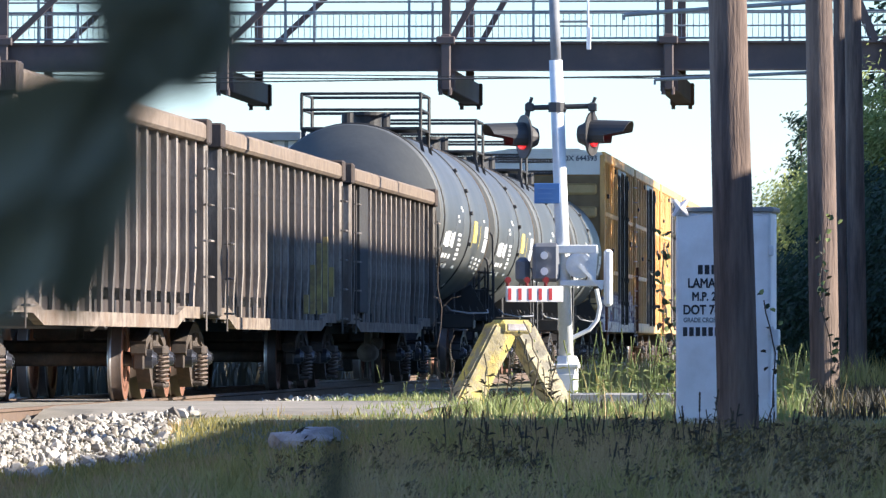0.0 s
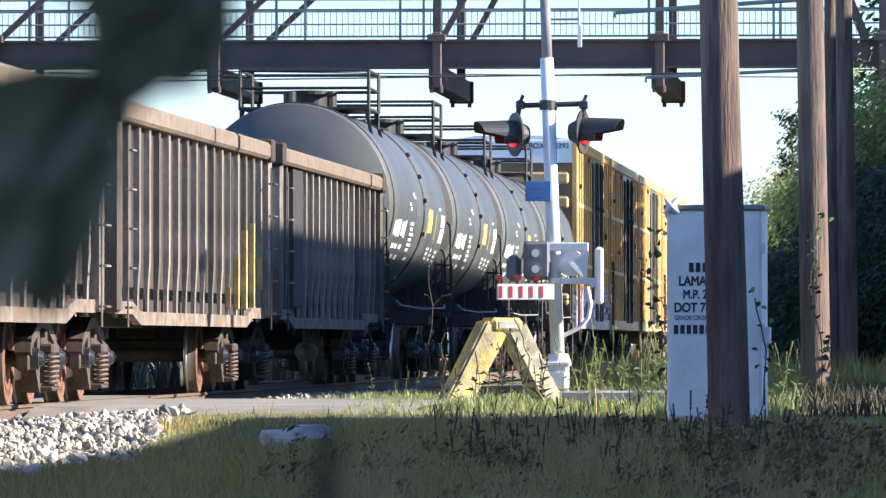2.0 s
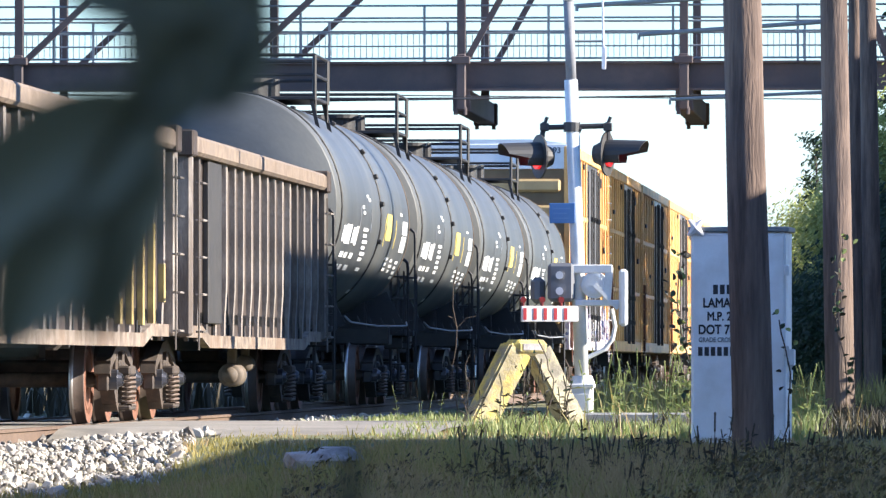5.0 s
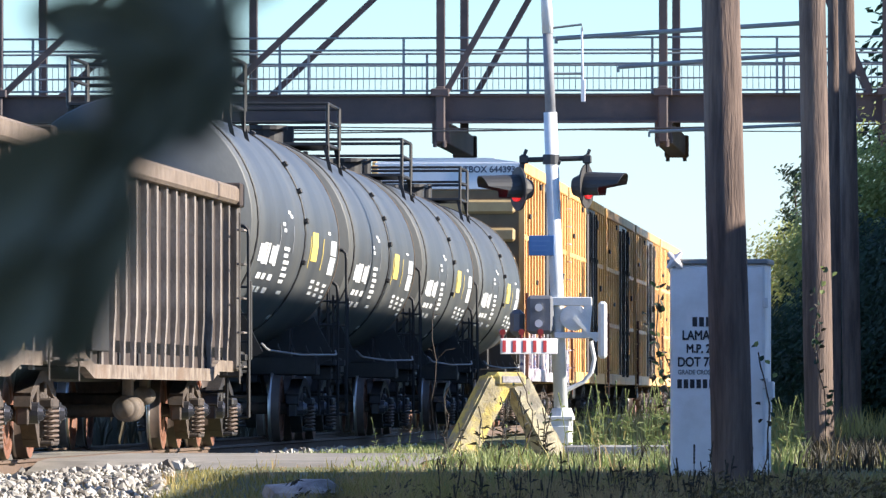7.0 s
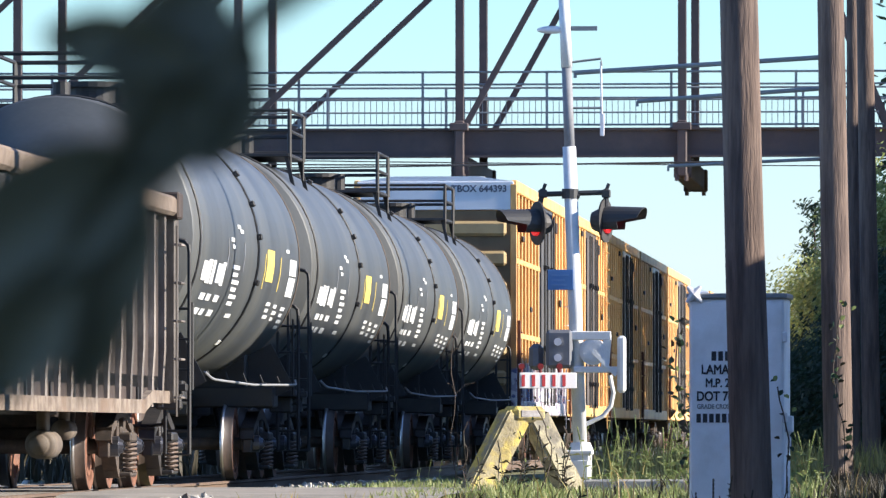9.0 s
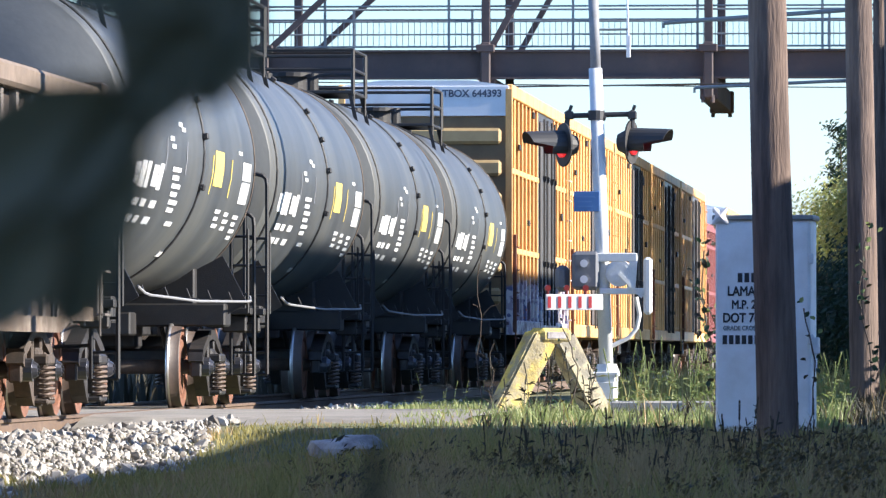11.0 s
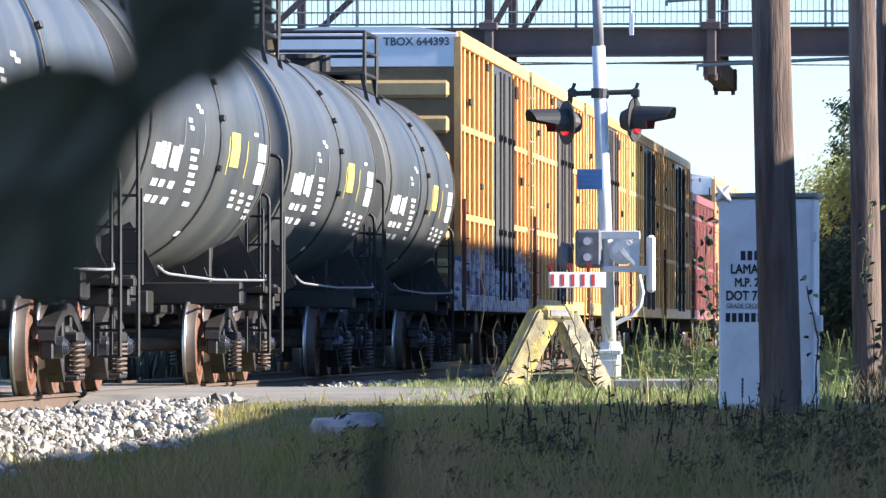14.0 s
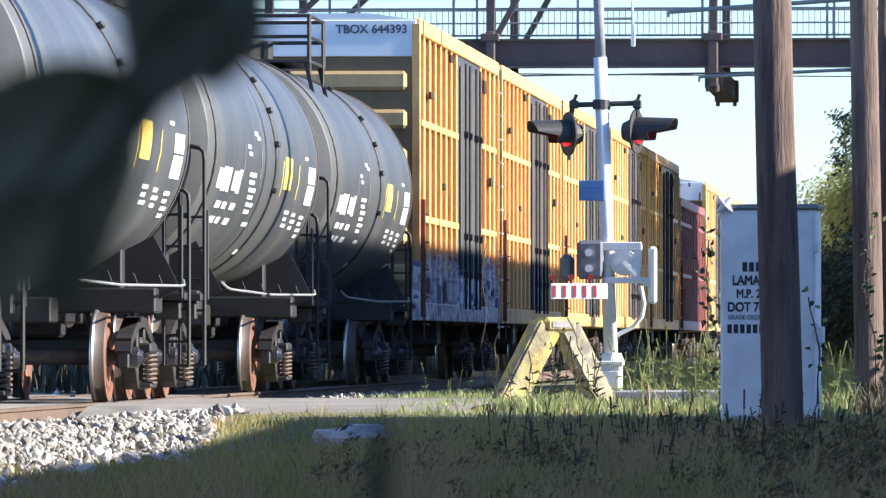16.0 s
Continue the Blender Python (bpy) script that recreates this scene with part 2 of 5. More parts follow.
SOIL = mat("ground_grass_soil", (0.15, 0.155, 0.065), 0.95, 0, (0.24, 0.20, 0.12), 1.2, 0.7, 0.3, 0.4, (0.05, 0.065, 0.025), 0.3)
GRASS = leaf_mat("grass_green", (0.205, 0.185, 0.048), (0.42, 0.35, 0.12), 0.4)
GRASS_DRY = leaf_mat("grass_dry_brown", (0.29, 0.205, 0.09), (0.48, 0.345, 0.16), 0.3)
# Very dark weed green; it also stands in for shade on growth.
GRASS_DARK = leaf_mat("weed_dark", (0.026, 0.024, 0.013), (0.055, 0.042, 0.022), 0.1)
WEED = leaf_mat("weed_pale_green", (0.17, 0.23, 0.06), (0.34, 0.35, 0.15), 0.4)
WEED_MID = leaf_mat("weed_brown_green", (0.065, 0.055, 0.020), (0.18, 0.128, 0.048), 0.2)
# Two leaf greens: the first raised for sunlight, the second darkened for shade.
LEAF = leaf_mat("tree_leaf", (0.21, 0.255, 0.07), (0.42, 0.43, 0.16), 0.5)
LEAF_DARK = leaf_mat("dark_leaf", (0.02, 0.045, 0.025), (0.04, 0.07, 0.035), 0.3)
FRONT_LEAF = leaf_mat("near_leaf", (0.105, 0.095, 0.05), (0.125, 0.11, 0.058), 0.15)


def sky_glow():
    """Hazy sky low over the horizon: paler towards the ground."""
    m = bpy.data.materials.new("hazy_sky")
    m.use_nodes = True
    N, L = m.node_tree.nodes, m.node_tree.links
    geo = N.new("ShaderNodeNewGeometry")
    sep = N.new("ShaderNodeSeparateXYZ")
    L.new(geo.outputs["Position"], sep.inputs[0])
    r = N.new("ShaderNodeMapRange")
    r.inputs[1].default_value, r.inputs[2].default_value = 36, 92
    L.new(sep.outputs[2], r.inputs[0])
    x = N.new("ShaderNodeMix")
    x.data_type = "RGBA"
    x.inputs[6].default_value, x.inputs[7].default_value = (0.335, 0.395, 0.390, 1), (0.245, 0.40, 0.425, 1)
    L.new(r.outputs[0], x.inputs[0])
    e = N.new("ShaderNodeEmission")
    L.new(x.outputs[2], e.inputs[0])
    L.new(e.outputs[0], N["Material Output"].inputs[0])
    return m


HAZE = sky_glow()
BARK = mat("bark", (0.10, 0.075, 0.055), 0.9, 0, (0.06, 0.045, 0.035), 6, 0.7, 0.3, 0.5)
CONCRETE = mat("concrete", (0.42, 0.40, 0.37), 0.85, 0, (0.32, 0.30, 0.27), 4, 0.6, 0.2, 0.2)


# ---- mesh helpers ----
def box(bm, x0, x1, y0, y1, z0, z1, bevel=0.0, m=None):
    c = Matrix.LocRotScale(((x0 + x1) / 2, (y0 + y1) / 2, (z0 + z1) / 2), None, (x1 - x0, y1 - y0, z1 - z0))
    r = bmesh.ops.create_cube(bm, size=1, matrix=(m @ c) if m else c)
    if bevel:
        es = list({e for v in r["verts"] for e in v.link_edges})
        bmesh.ops.bevel(bm, geom=es, offset=bevel, segments=1, affect="EDGES")


def rod(bm, a, b, r, n=8, r2=None, ends=True):
    a, b = Vector(a), Vector(b)
    d = b - a
    m = Matrix.Translation((a + b) / 2) @ d.to_track_quat("Z", "Y").to_matrix().to_4x4()
    bmesh.ops.create_cone(bm, cap_ends=ends, segments=n, radius1=r, radius2=r if r2 is None else r2, depth=d.length, matrix=m)


def beam(bm, a, b, w, d):
    a, b = Vector(a), Vector(b)
    v = b - a
    m = Matrix.Translation((a + b) / 2) @ v.to_track_quat("Z", "Y").to_matrix().to_4x4()
    bmesh.ops.create_cube(bm, size=1, matrix=m @ Matrix.Diagonal((w, d, v.length, 1)))


def pipe(bm, pts, r, n=6):
    """One continuous round tube along the points."""
    pts = [Vector(p) for p in pts]
    rings = []
    u = None
    for i, p in enumerate(pts):
        d = (pts[min(i + 1, len(pts) - 1)] - pts[max(i - 1, 0)])
        d = d.normalized() if d.length > 1e-9 else Vector((0, 0, 1))
        u = d.orthogonal().normalized() if u is None else (u - d * u.dot(d)).normalized()
        w = d.cross(u)
        rings.append([bm.verts.new(p + (u * math.cos(math.tau * k / n) + w * math.sin(math.tau * k / n)) * r) for k in range(n)])
    for a, b in zip(rings, rings[1:]):
        for k in range(n):
            bm.faces.new((a[k], a[(k + 1) % n], b[(k + 1) % n], b[k]))
    bm.faces.new(rings[0][::-1])
    bm.faces.new(rings[-1])


def sweep(bm, profile, y0, y1):
    """A closed (x, z) profile drawn out along y."""
    a = [bm.verts.new((x, y0, z)) for x, z in profile]
    b = [bm.verts.new((x, y1, z)) for x, z in profile]
    n = len(profile)
    for i in range(n):
        bm.faces.new((a[i], a[(i + 1) % n], b[(i + 1) % n], b[i]))
    bm.faces.new(a[::-1])
    bm.faces.new(b)


def mesh_of(name, bm, material, smooth=False):
    me = bpy.data.meshes.new(name)
    bmesh.ops.recalc_face_normals(bm, faces=bm.faces)
    bm.to_mesh(me)
    bm.free()
    me.materials.append(material)
    if smooth:
        for p in me.polygons:
            p.use_smooth = True
    return me


def part(name, bm, material, parent, label="", smooth=False, at=None):
    ob = new(name, bm if isinstance(bm, bpy.types.Mesh) else mesh_of(name, bm, material, smooth))
    ob.parent = parent
    if at is not None:
        ob.matrix_basis = at
    if label:
        ob["label"] = label
    return ob


def thing(name, label, category, at=None, group="", kind=""):
    ob = new(name)
    ob.empty_display_size = 0.3
    if at is not None:
        ob.matrix_basis = at
    return tagged(ob, label, category, group, kind)


def solo(name, bm, material, label, category="", at=None, group="", kind="", smooth=False):
    ob = new(name, bm if isinstance(bm, bpy.types.Mesh) else mesh_of(name, bm, material, smooth))
    if at is not None:
        ob.matrix_basis = at
    return tagged(ob, label, category, group, kind)


def raw(name, verts, faces, material):
    me = bpy.data.meshes.new(name)
    me.from_pydata(verts, [], faces)
    me.materials.append(material)
    return me


TRACK_X = -9.72
RAIL_Z = -0.065       # top of the rails


# ---- ground ----
def smooth(a, b, v):
    f = min(1, max(0, (v - a) / (b - a)))
    return f * f * (3 - 2 * f)


def ground_z(x, y):
    """Level with the road at the crossing, lower in the meadow before it; the track bed stands a little higher."""
    z = -0.10 - 0.36 * smooth(69.5, 60, y) - 0.35 * smooth(54, 15, y)
    bed = smooth(-6.3, -8.3, x) * smooth(-14, -12, x)
    z += (-0.20 - z) * bed
    if y > 90:
        z -= 0.1 * min(1, (y - 90) / 40)
    return z


def ground():
    xs = [-3000, -800, -200, -80, -40] + [-24 + 0.4 * i for i in range(85)] + [14, 20, 40, 80, 200, 800, 3000]
    ys = [-3000, -500, -100, -20, 0, 20, 30] + [40 + 0.8 * i for i in range(82)] + [110, 120, 140, 170, 220, 300, 500, 1000, 4500]
    verts = [(x, y, ground_z(x, y) + (0.03 * noise.noise((x * 1.3, y * 0.6, 0)) if abs(x) < 30 and not 64 < y < 80 else 0)) for y in ys for x in xs]
    n = len(xs)
    faces = [(j * n + i, j * n + i + 1, (j + 1) * n + i + 1, (j + 1) * n + i) for j in range(len(ys) - 1) for i in range(n - 1)]
    solo("ground", raw("ground", verts, faces, SOIL), None, "grassy earth beside the railway", "ground", kind="structure")


ground()


def road():
    road_ob = tagged(new("road"), "pale worn asphalt of the level crossing", "road", kind="structure")
    for name, x0, x1, z in (("asphalt_slab", TRACK_X + 0.92, -4.9, -0.065), ("crossing_panel", TRACK_X - 0.60, TRACK_X + 0.60, -0.075), ("asphalt_slab", -40, TRACK_X - 0.92, -0.075)):
        n = 28
        bm = bmesh.new()
        far = 79.0 if x0 > TRACK_X else 85.0
        yn = [(69.0 if x0 + (x1 - x0) * k / n < -7.0 else 67.0) + 0.12 * noise.noise((k * 0.35, 1, x0)) for k in range(n + 1)]
        top = []
        for k in range(n + 1):
            x = x0 + (x1 - x0) * k / n
            top.append([bm.verts.new((x, y, zz)) for y, zz in ((yn[k], -0.25), (yn[k] + 1.6, z - 0.02), (yn[k] + 2.4, z), (far - 0.4, z), (far, -0.25))])
        for a_, b_ in zip(top, top[1:]):
            for i in range(4):
                bm.faces.new((a_[i], b_[i], b_[i + 1], a_[i + 1]))
        part(name, bm, ASPHALT, road_ob)


road()


def ties():
    tm = bmesh.new()
    box(tm, -1.3, 1.3, -0.11, 0.11, -0.36, -0.175, 0.015)
    me = mesh_of("railway_tie", tm, TIE_WOOD)
    k = 0
    y = 40.0
    while y < 105:
        if not 69 < y < 85.5:
            solo("railway_tie", me, None, "dark weathered wooden railway tie", "railway tie", Matrix.Translation((TRACK_X, y, RAIL_Z)), group="ties of the track")
        y += 0.55


ties()


def ballast():
    """Crushed pale stone along the track bed."""
    bed = tagged(new("track_bed"), "bed of pale crushed stone ballast", "ballast", kind="structure")
    r = random.Random(3)
    shapes = []
    for k in range(6):
        bm = bmesh.new()
        bmesh.ops.create_icosphere(bm, subdivisions=1, radius=0.5)
        for v in bm.verts:
            v.co *= r.uniform(0.72, 1.12)
            v.co.z *= 0.75
        shapes.append(mesh_of("stone", bm, STONE))
    data = [([v.co.copy() for v in me.vertices], [tuple(p.vertices) for p in me.polygons]) for me in shapes]

    def spot():
        y = r.uniform(46, 70.0) if r.random() < 0.8 else r.uniform(85, 104)
        edge = -6.75 + 0.55 * noise.noise((y * 0.5, 0, 3)) - 0.7 * smooth(63, 70, y)
        x = r.uniform(-9.5, edge) if r.random() < 0.85 else r.uniform(-12.4, -9.5)
        z = ground_z(x, y) + r.uniform(-0.01, 0.05)
        if TRACK_X - 1.4 < x < TRACK_X + 1.4:
            z = min(z, -0.235)
        sz = r.uniform(0.035, 0.08) if r.random() < 0.96 else r.uniform(0.1, 0.17)
        return pose(x, y, z, r.uniform(0, 360), r.uniform(0, 360), r.uniform(0, 360)) @ Matrix.Diagonal((sz * r.uniform(0.8, 1.4), sz, sz * r.uniform(0.7, 1), 1)), x, y

    singles = 0
    verts, faces = [], []
    for k in range(17000):
        m, x, y = spot()
        i = r.randrange(6)
        if singles < 300 and -8.6 < x < -6.9 and 54 < y < 62 and r.random() < 0.25:
            part("stone", shapes[i], None, bed, at=m)
            singles += 1
        else:
            n0 = len(verts)
            verts += [tuple(m @ c) for c in data[i][0]]
            faces += [tuple(n0 + j for j in f) for f in data[i][1]]
    rest = part("stones", raw("stones", verts, faces, STONE_LOOSE), None, bed)
    rest["kind"] = "stuff"


def rails():
    prof = [(-0.07, -0.17), (0.07, -0.17), (0.07, -0.155), (0.012, -0.14), (0.012, -0.04), (0.036, -0.03), (0.036, -0.003), (0.03, 0),
            (-0.03, 0), (-0.036, -0.003), (-0.036, -0.03), (-0.012, -0.04), (-0.012, -0.14), (-0.07, -0.155)]
    for x in (TRACK_X - 0.755, TRACK_X + 0.755):
        bm = bmesh.new()
        sweep(bm, prof, -60, 1500)
        rail = solo("rail", bm, RAIL_STEEL, "rust-brown steel railway rail", "rail", group="rails of the track")
        rail.location = (x, 0, RAIL_Z)


rails()
ballast()


# ---- railway cars ----
def s_of(t):
    return 4.64 * t - 0.011 * t * t


def spring_mesh():
    bm = bmesh.new()
    pts = [Vector((0.052 * math.cos(a), 0.052 * math.sin(a), a / (2 * math.pi) * 0.048)) for a in [i * math.pi / 4 for i in range(49)]]
    pipe(bm, pts, 0.015, 5)
    return mesh_of("spring", bm, SPRING, True)


WHEEL_R = 0.457


def wheelset_meshes():
    bm = bmesh.new()
    rod(bm, (-1.0, 0, 0), (1.0, 0, 0), 0.08, 10)
    axle = mesh_of("wheelset", bm, TRUCK, True)
    bm = bmesh.new()
    g = WHEEL_R - 0.428
    prof = [(0.0, 0.10), (0.0, 0.30), (0.05, 0.34), (-0.005, 0.36), (-0.01, 0.415 + g), (0.0, 0.42 + g), (0.1, 0.428 + g), (0.11, 0.455 + g), (0.14, 0.455 + g),
            (0.145, 0.36), (0.11, 0.34), (0.10, 0.28), (0.13, 0.12), (0.13, 0.1)]
    seg = 40
    ring = [[bm.verts.new((-x, r * math.cos(2 * math.pi * i / seg), r * math.sin(2 * math.pi * i / seg))) for x, r in prof] for i in range(seg)]
    for i in range(seg):
        a, b = ring[i], ring[(i + 1) % seg]
        for k in range(len(prof) - 1):
            f = bm.faces.new((a[k], a[k + 1], b[k + 1], b[k]))
            f.material_index = {4: 2, 5: 2, 6: 1, 7: 1}.get(k, 0)
    wheel = mesh_of("wheel", bm, WHEEL)
    wheel.materials.append(TREAD)
    wheel.materials.append(TREAD_DULL)
    for p in wheel.polygons:
        p.use_smooth = p.material_index > 0
    return axle, wheel


def side_frame_mesh(material):
    """Cast side frame: arched top member, sagging bottom member, columns and pedestal jaws."""
    bm = bmesh.new()
    arch = [(-1.02, 0.50), (-0.98, 0.60), (-0.80, 0.66), (-0.5, 0.74), (-0.3, 0.80), (0, 0.82), (0.3, 0.80), (0.5, 0.74), (0.80, 0.66), (0.98, 0.60), (1.02, 0.50)]
    for (ya, za), (yb, zb) in zip(arch, arch[1:]):
        beam(bm, (0, ya, za), (0, yb, zb), 0.16, 0.11)
    sag = [(-0.72, 0.48), (-0.42, 0.24), (-0.3, 0.17), (0.3, 0.17), (0.42, 0.24), (0.72, 0.48)]
    for (ya, za), (yb, zb) in zip(sag, sag[1:]):
        beam(bm, (0, ya, za), (0, yb, zb), 0.15, 0.09)
    for s in (-1, 1):
        box(bm, -0.07, 0.07, s * 0.30 - 0.05, s * 0.30 + 0.05, 0.18, 0.78, 0.015)
        box(bm, -0.06, 0.06, s * 0.70 - 0.04, s * 0.70 + 0.04, 0.36, 0.62, 0.015)
        box(bm, -0.06, 0.06, s * 1.0 - 0.035, s * 1.0 + 0.035, 0.34, 0.60, 0.015)
    box(bm, -0.07, 0.20, -0.26, 0.26, 0.14, 0.19, 0.015)
    box(bm, -0.07, 0.20, -0.26, 0.26, 0.50, 0.60, 0.02)
    return mesh_of("side_frame", bm, material)


def bearing_mesh():
    bm = bmesh.new()
    rod(bm, (-0.10, 0, 0), (0.12, 0, 0), 0.105, 14)
    rod(bm, (0.12, 0, 0), (0.165, 0, 0), 0.085, 14, 0.06)
    for k in range(3):
        a = math.tau * k / 3
        rod(bm, (0.16, 0.035 * math.cos(a), 0.035 * math.sin(a)), (0.18, 0.035 * math.cos(a), 0.035 * math.sin(a)), 0.014, 6)
    return mesh_of("bearing_cap", bm, BEARING)


SPRING_ME = spring_mesh()
AXLE_ME, WHEEL_ME = wheelset_meshes()
FRAME_ME = {m.name: side_frame_mesh(m) for m in (TRUCK, TRUCK_DARK)}
BEARING_ME = bearing_mesh()


def truck(car, y, material=TRUCK):
    """A two-axle truck under a car, centred y metres from the coupler face."""
    bm = bmesh.new()
    box(bm, -1.10, 1.10, -0.2, 0.2, 0.42, 0.66, 0.03)
    box(bm, -0.25, 0.25, -0.28, 0.28, 0.66, 0.90, 0.03)
    tr = part("truck", bm, material, car, at=Matrix.Translation((0, y, RAIL_Z)))
    for s in (-1, 1):
        turn = pose(0, 0, 0, 0, 0, 0 if s > 0 else 180)
        part("side_frame", FRAME_ME[material.name], None, tr, at=Matrix.Translation((s * 1.0, 0, 0)) @ turn)
        for k in (-0.14, 0.0, 0.14):
            part("spring", SPRING_ME, None, tr, at=Matrix.Translation((s * 1.15, k, 0.19)))
        for k in (-0.86, 0.86):
            part("bearing_cap", BEARING_ME, None, tr, at=Matrix.Translation((s * 1.02, k, WHEEL_R)) @ turn)
            bm = bmesh.new()
            e = -1 if k > 0 else 1
            box(bm, s * 0.755 - 0.05, s * 0.755 + 0.05, k + e * 0.50 - 0.03, k + e * 0.50 + 0.03, 0.36, 0.60, 0.01)
            part("brake_shoe", bm, material, tr)
    for k in (-0.86, 0.86):
        ws = part("wheelset", AXLE_ME, None, tr)
        ws.matrix_basis = Matrix.Translation((0, k, WHEEL_R))
        part_r = new("wheel", WHEEL_ME)
        part_r.parent = ws
        part_r.matrix_basis = Matrix.Translation((0.83, 0, 0))
        part_l = new("wheel", WHEEL_ME)
        part_l.parent = ws
        part_l.matrix_basis = Matrix.Translation((-0.83, 0, 0)) @ pose(0, 0, 0, 0, 0, 180)


def couplers(car, length):
    for y0, y1, s in ((-0.1, 0.75, 1), (length - 0.75, length + 0.1, -1)):
        bm = bmesh.new()
        box(bm, -0.1, 0.1, y0, y1, 0.74, 0.94, 0.02)
        yk = y0 + 0.05 if s > 0 else y1 - 0.05
        box(bm, -0.2, 0.16, yk - 0.16, yk + 0.16, 0.70, 1.0, 0.05)
        part("coupler", bm, TRUCK, car, "rusty knuckle coupler")
        bm = bmesh.new()
        ye = 0.0 if s > 0 else length
        pipe(bm, [(0.4, ye + s * 0.75, 0.85), (0.42, ye + s * 0.45, 0.6), (0.4, ye + s * 0.2, 0.42), (0.35, ye, 0.45)], 0.03, 6)
        part("brake_hose", bm, BLACK, car)


RUNGS = {}


def ladder(car, x, y, z0, z1, wide=0.42, steps=None, material=None):
    """Side ladder: two stiles with single rungs."""
    material = material or GON_RIB
    n = steps or max(2, int((z1 - z0) / 0.38))
    bm = bmesh.new()
    pipe(bm, [(x + 0.035, y, z0), (x + 0.035, y, z1)], 0.012, 5)
    lad = part("ladder", bm, material, car)
    if material.name not in RUNGS:
        bm = bmesh.new()
        pipe(bm, [(-0.03, 0, 0), (0.04, 0, 0), (0.04, wide, 0), (-0.03, wide, 0)], 0.013, 5)
        RUNGS[material.name] = mesh_of("rung", bm, material)
    for i in range(n):
        part("rung", RUNGS[material.name], None, lad, at=Matrix.Translation((x + 0.03, y, z0 + (z1 - z0) * (i + 0.5) / n)))


GON_L = 18.2


def gondola():
    car = thing("gondola_car", "rusty brown ribbed steel gondola railway car", "railway car", group="gondola cars of the freight train")
    L0, L1 = 0.40, GON_L - 1.16
    top, bot = 3.02, 1.05
    bm = bmesh.new()
    box(bm, -1.4, 1.4, L0, L1, 1.0, 1.12)
    box(bm, -0.25, 0.25, L0 - 0.2, L1 + 0.2, 0.72, 1.0, 0.02)
    for i in range(9):
        y = 2.0 + i * (GON_L - 4) / 8
        box(bm, -1.42, 1.42, y - 0.06, y + 0.06, 0.86, 1.0)
    part("underframe", bm, BLACK, car)
    rib_bm = bmesh.new()
    prof = [(0, 0.80), (0.04, 0.80), (0.045, 1.10), (0.064, 1.40), (0.064, top - 0.22), (0.05, top - 0.2), (0, top - 0.2)]
    a = [rib_bm.verts.new((x, -0.085, z)) for x, z in prof]
    b = [rib_bm.verts.new((x, 0.085, z)) for x, z in prof]
    for i in range(len(prof)):
        k = (i + 1) % len(prof)
        rib_bm.faces.new((a[i], a[k], b[k], b[i]))
    rib_bm.faces.new(a)
    rib_bm.faces.new(b[::-1])
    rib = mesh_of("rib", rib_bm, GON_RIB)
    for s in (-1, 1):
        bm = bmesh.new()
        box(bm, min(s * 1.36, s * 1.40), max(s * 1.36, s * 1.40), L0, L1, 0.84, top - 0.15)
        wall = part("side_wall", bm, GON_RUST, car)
        n = 17
        for i in range(n):
            y = L0 + 0.5 + (L1 - L0 - 1.0) * i / (n - 1)
            part("rib", rib, None, wall, at=Matrix.Translation((s * 1.40, y, 0)) @ pose(0, 0, 0, 0, 0, 0 if s > 0 else 180))
        bm = bmesh.new()
        x0, x1 = sorted((s * 1.33, s * 1.55))
        box(bm, x0, x1, L0 - 0.02, L1 + 0.02, top - 0.21, top, 0.035)
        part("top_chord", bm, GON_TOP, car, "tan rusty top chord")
        bm = bmesh.new()
        x0, x1 = sorted((s * 1.38, s * 1.47))
        prof = [(L0 + 0.05, 0.84), (L0 + 1.7, 0.84), (L0 + 2.5, 0.73), (L1 - 2.5, 0.73), (L1 - 1.7, 0.84), (L1 - 0.05, 0.84), (L1 - 0.05, 0.97), (L1 - 1.7, 0.97), (L1 - 2.5, 0.87), (L0 + 2.5, 0.87), (L0 + 1.7, 0.97), (L0 + 0.05, 0.97)]
        va = [bm.verts.new((x0, y, z)) for y, z in prof]
        vb = [bm.verts.new((x1, y, z)) for y, z in prof]
        for i in range(len(prof)):
            k = (i + 1) % len(prof)
            bm.faces.new((va[i], va[k], vb[k], vb[i]))
        bm.faces.new(va)
        bm.faces.new(vb[::-1])
        part("side_sill", bm, GON_SILL, car, "dusty pale side sill")
        for ye in (L0, L1):
            bm = bmesh.new()
            x0, x1 = sorted((s * 1.34, s * 1.54))
            box(bm, x0, x1, ye - 0.11, ye + 0.11, 0.85, top + 0.03, 0.03)
            part("corner_post", bm, GON_RIB, car)
            bm = bmesh.new()
            x0, x1 = sorted((s * 1.31, s * 1.575))
            box(bm, x0, x1, ye - 0.2, ye + 0.2, top - 0.24, top + 0.045, 0.02)
            part("chord_clamp", bm, GON_RUST, car)
        ladder(car, s * 1.56 if s > 0 else -1.62, L0 + 0.16, 0.7, 2.7)
        ladder(car, s * 1.56 if s > 0 else -1.62, L1 - 0.6, 0.7, 2.7)
    for ye in (L0, L1):
        bm = bmesh.new()
        box(bm, -1.36, 1.36, ye - 0.04, ye + 0.04, 0.95, top - 0.05)
        for z in (1.45, 1.95, 2.45):
            box(bm, -1.34, 1.34, ye - 0.1, ye + 0.1, z - 0.11, z + 0.11, 0.04)
        box(bm, -1.36, 1.36, ye - 0.1, ye + 0.1, top - 0.2, top + 0.01, 0.03)
        part("end_wall", bm, GON_RUST, car)
    couplers(car, GON_L)
    for y in (2.0, GON_L - 2.2):
        truck(car, y)
    return car


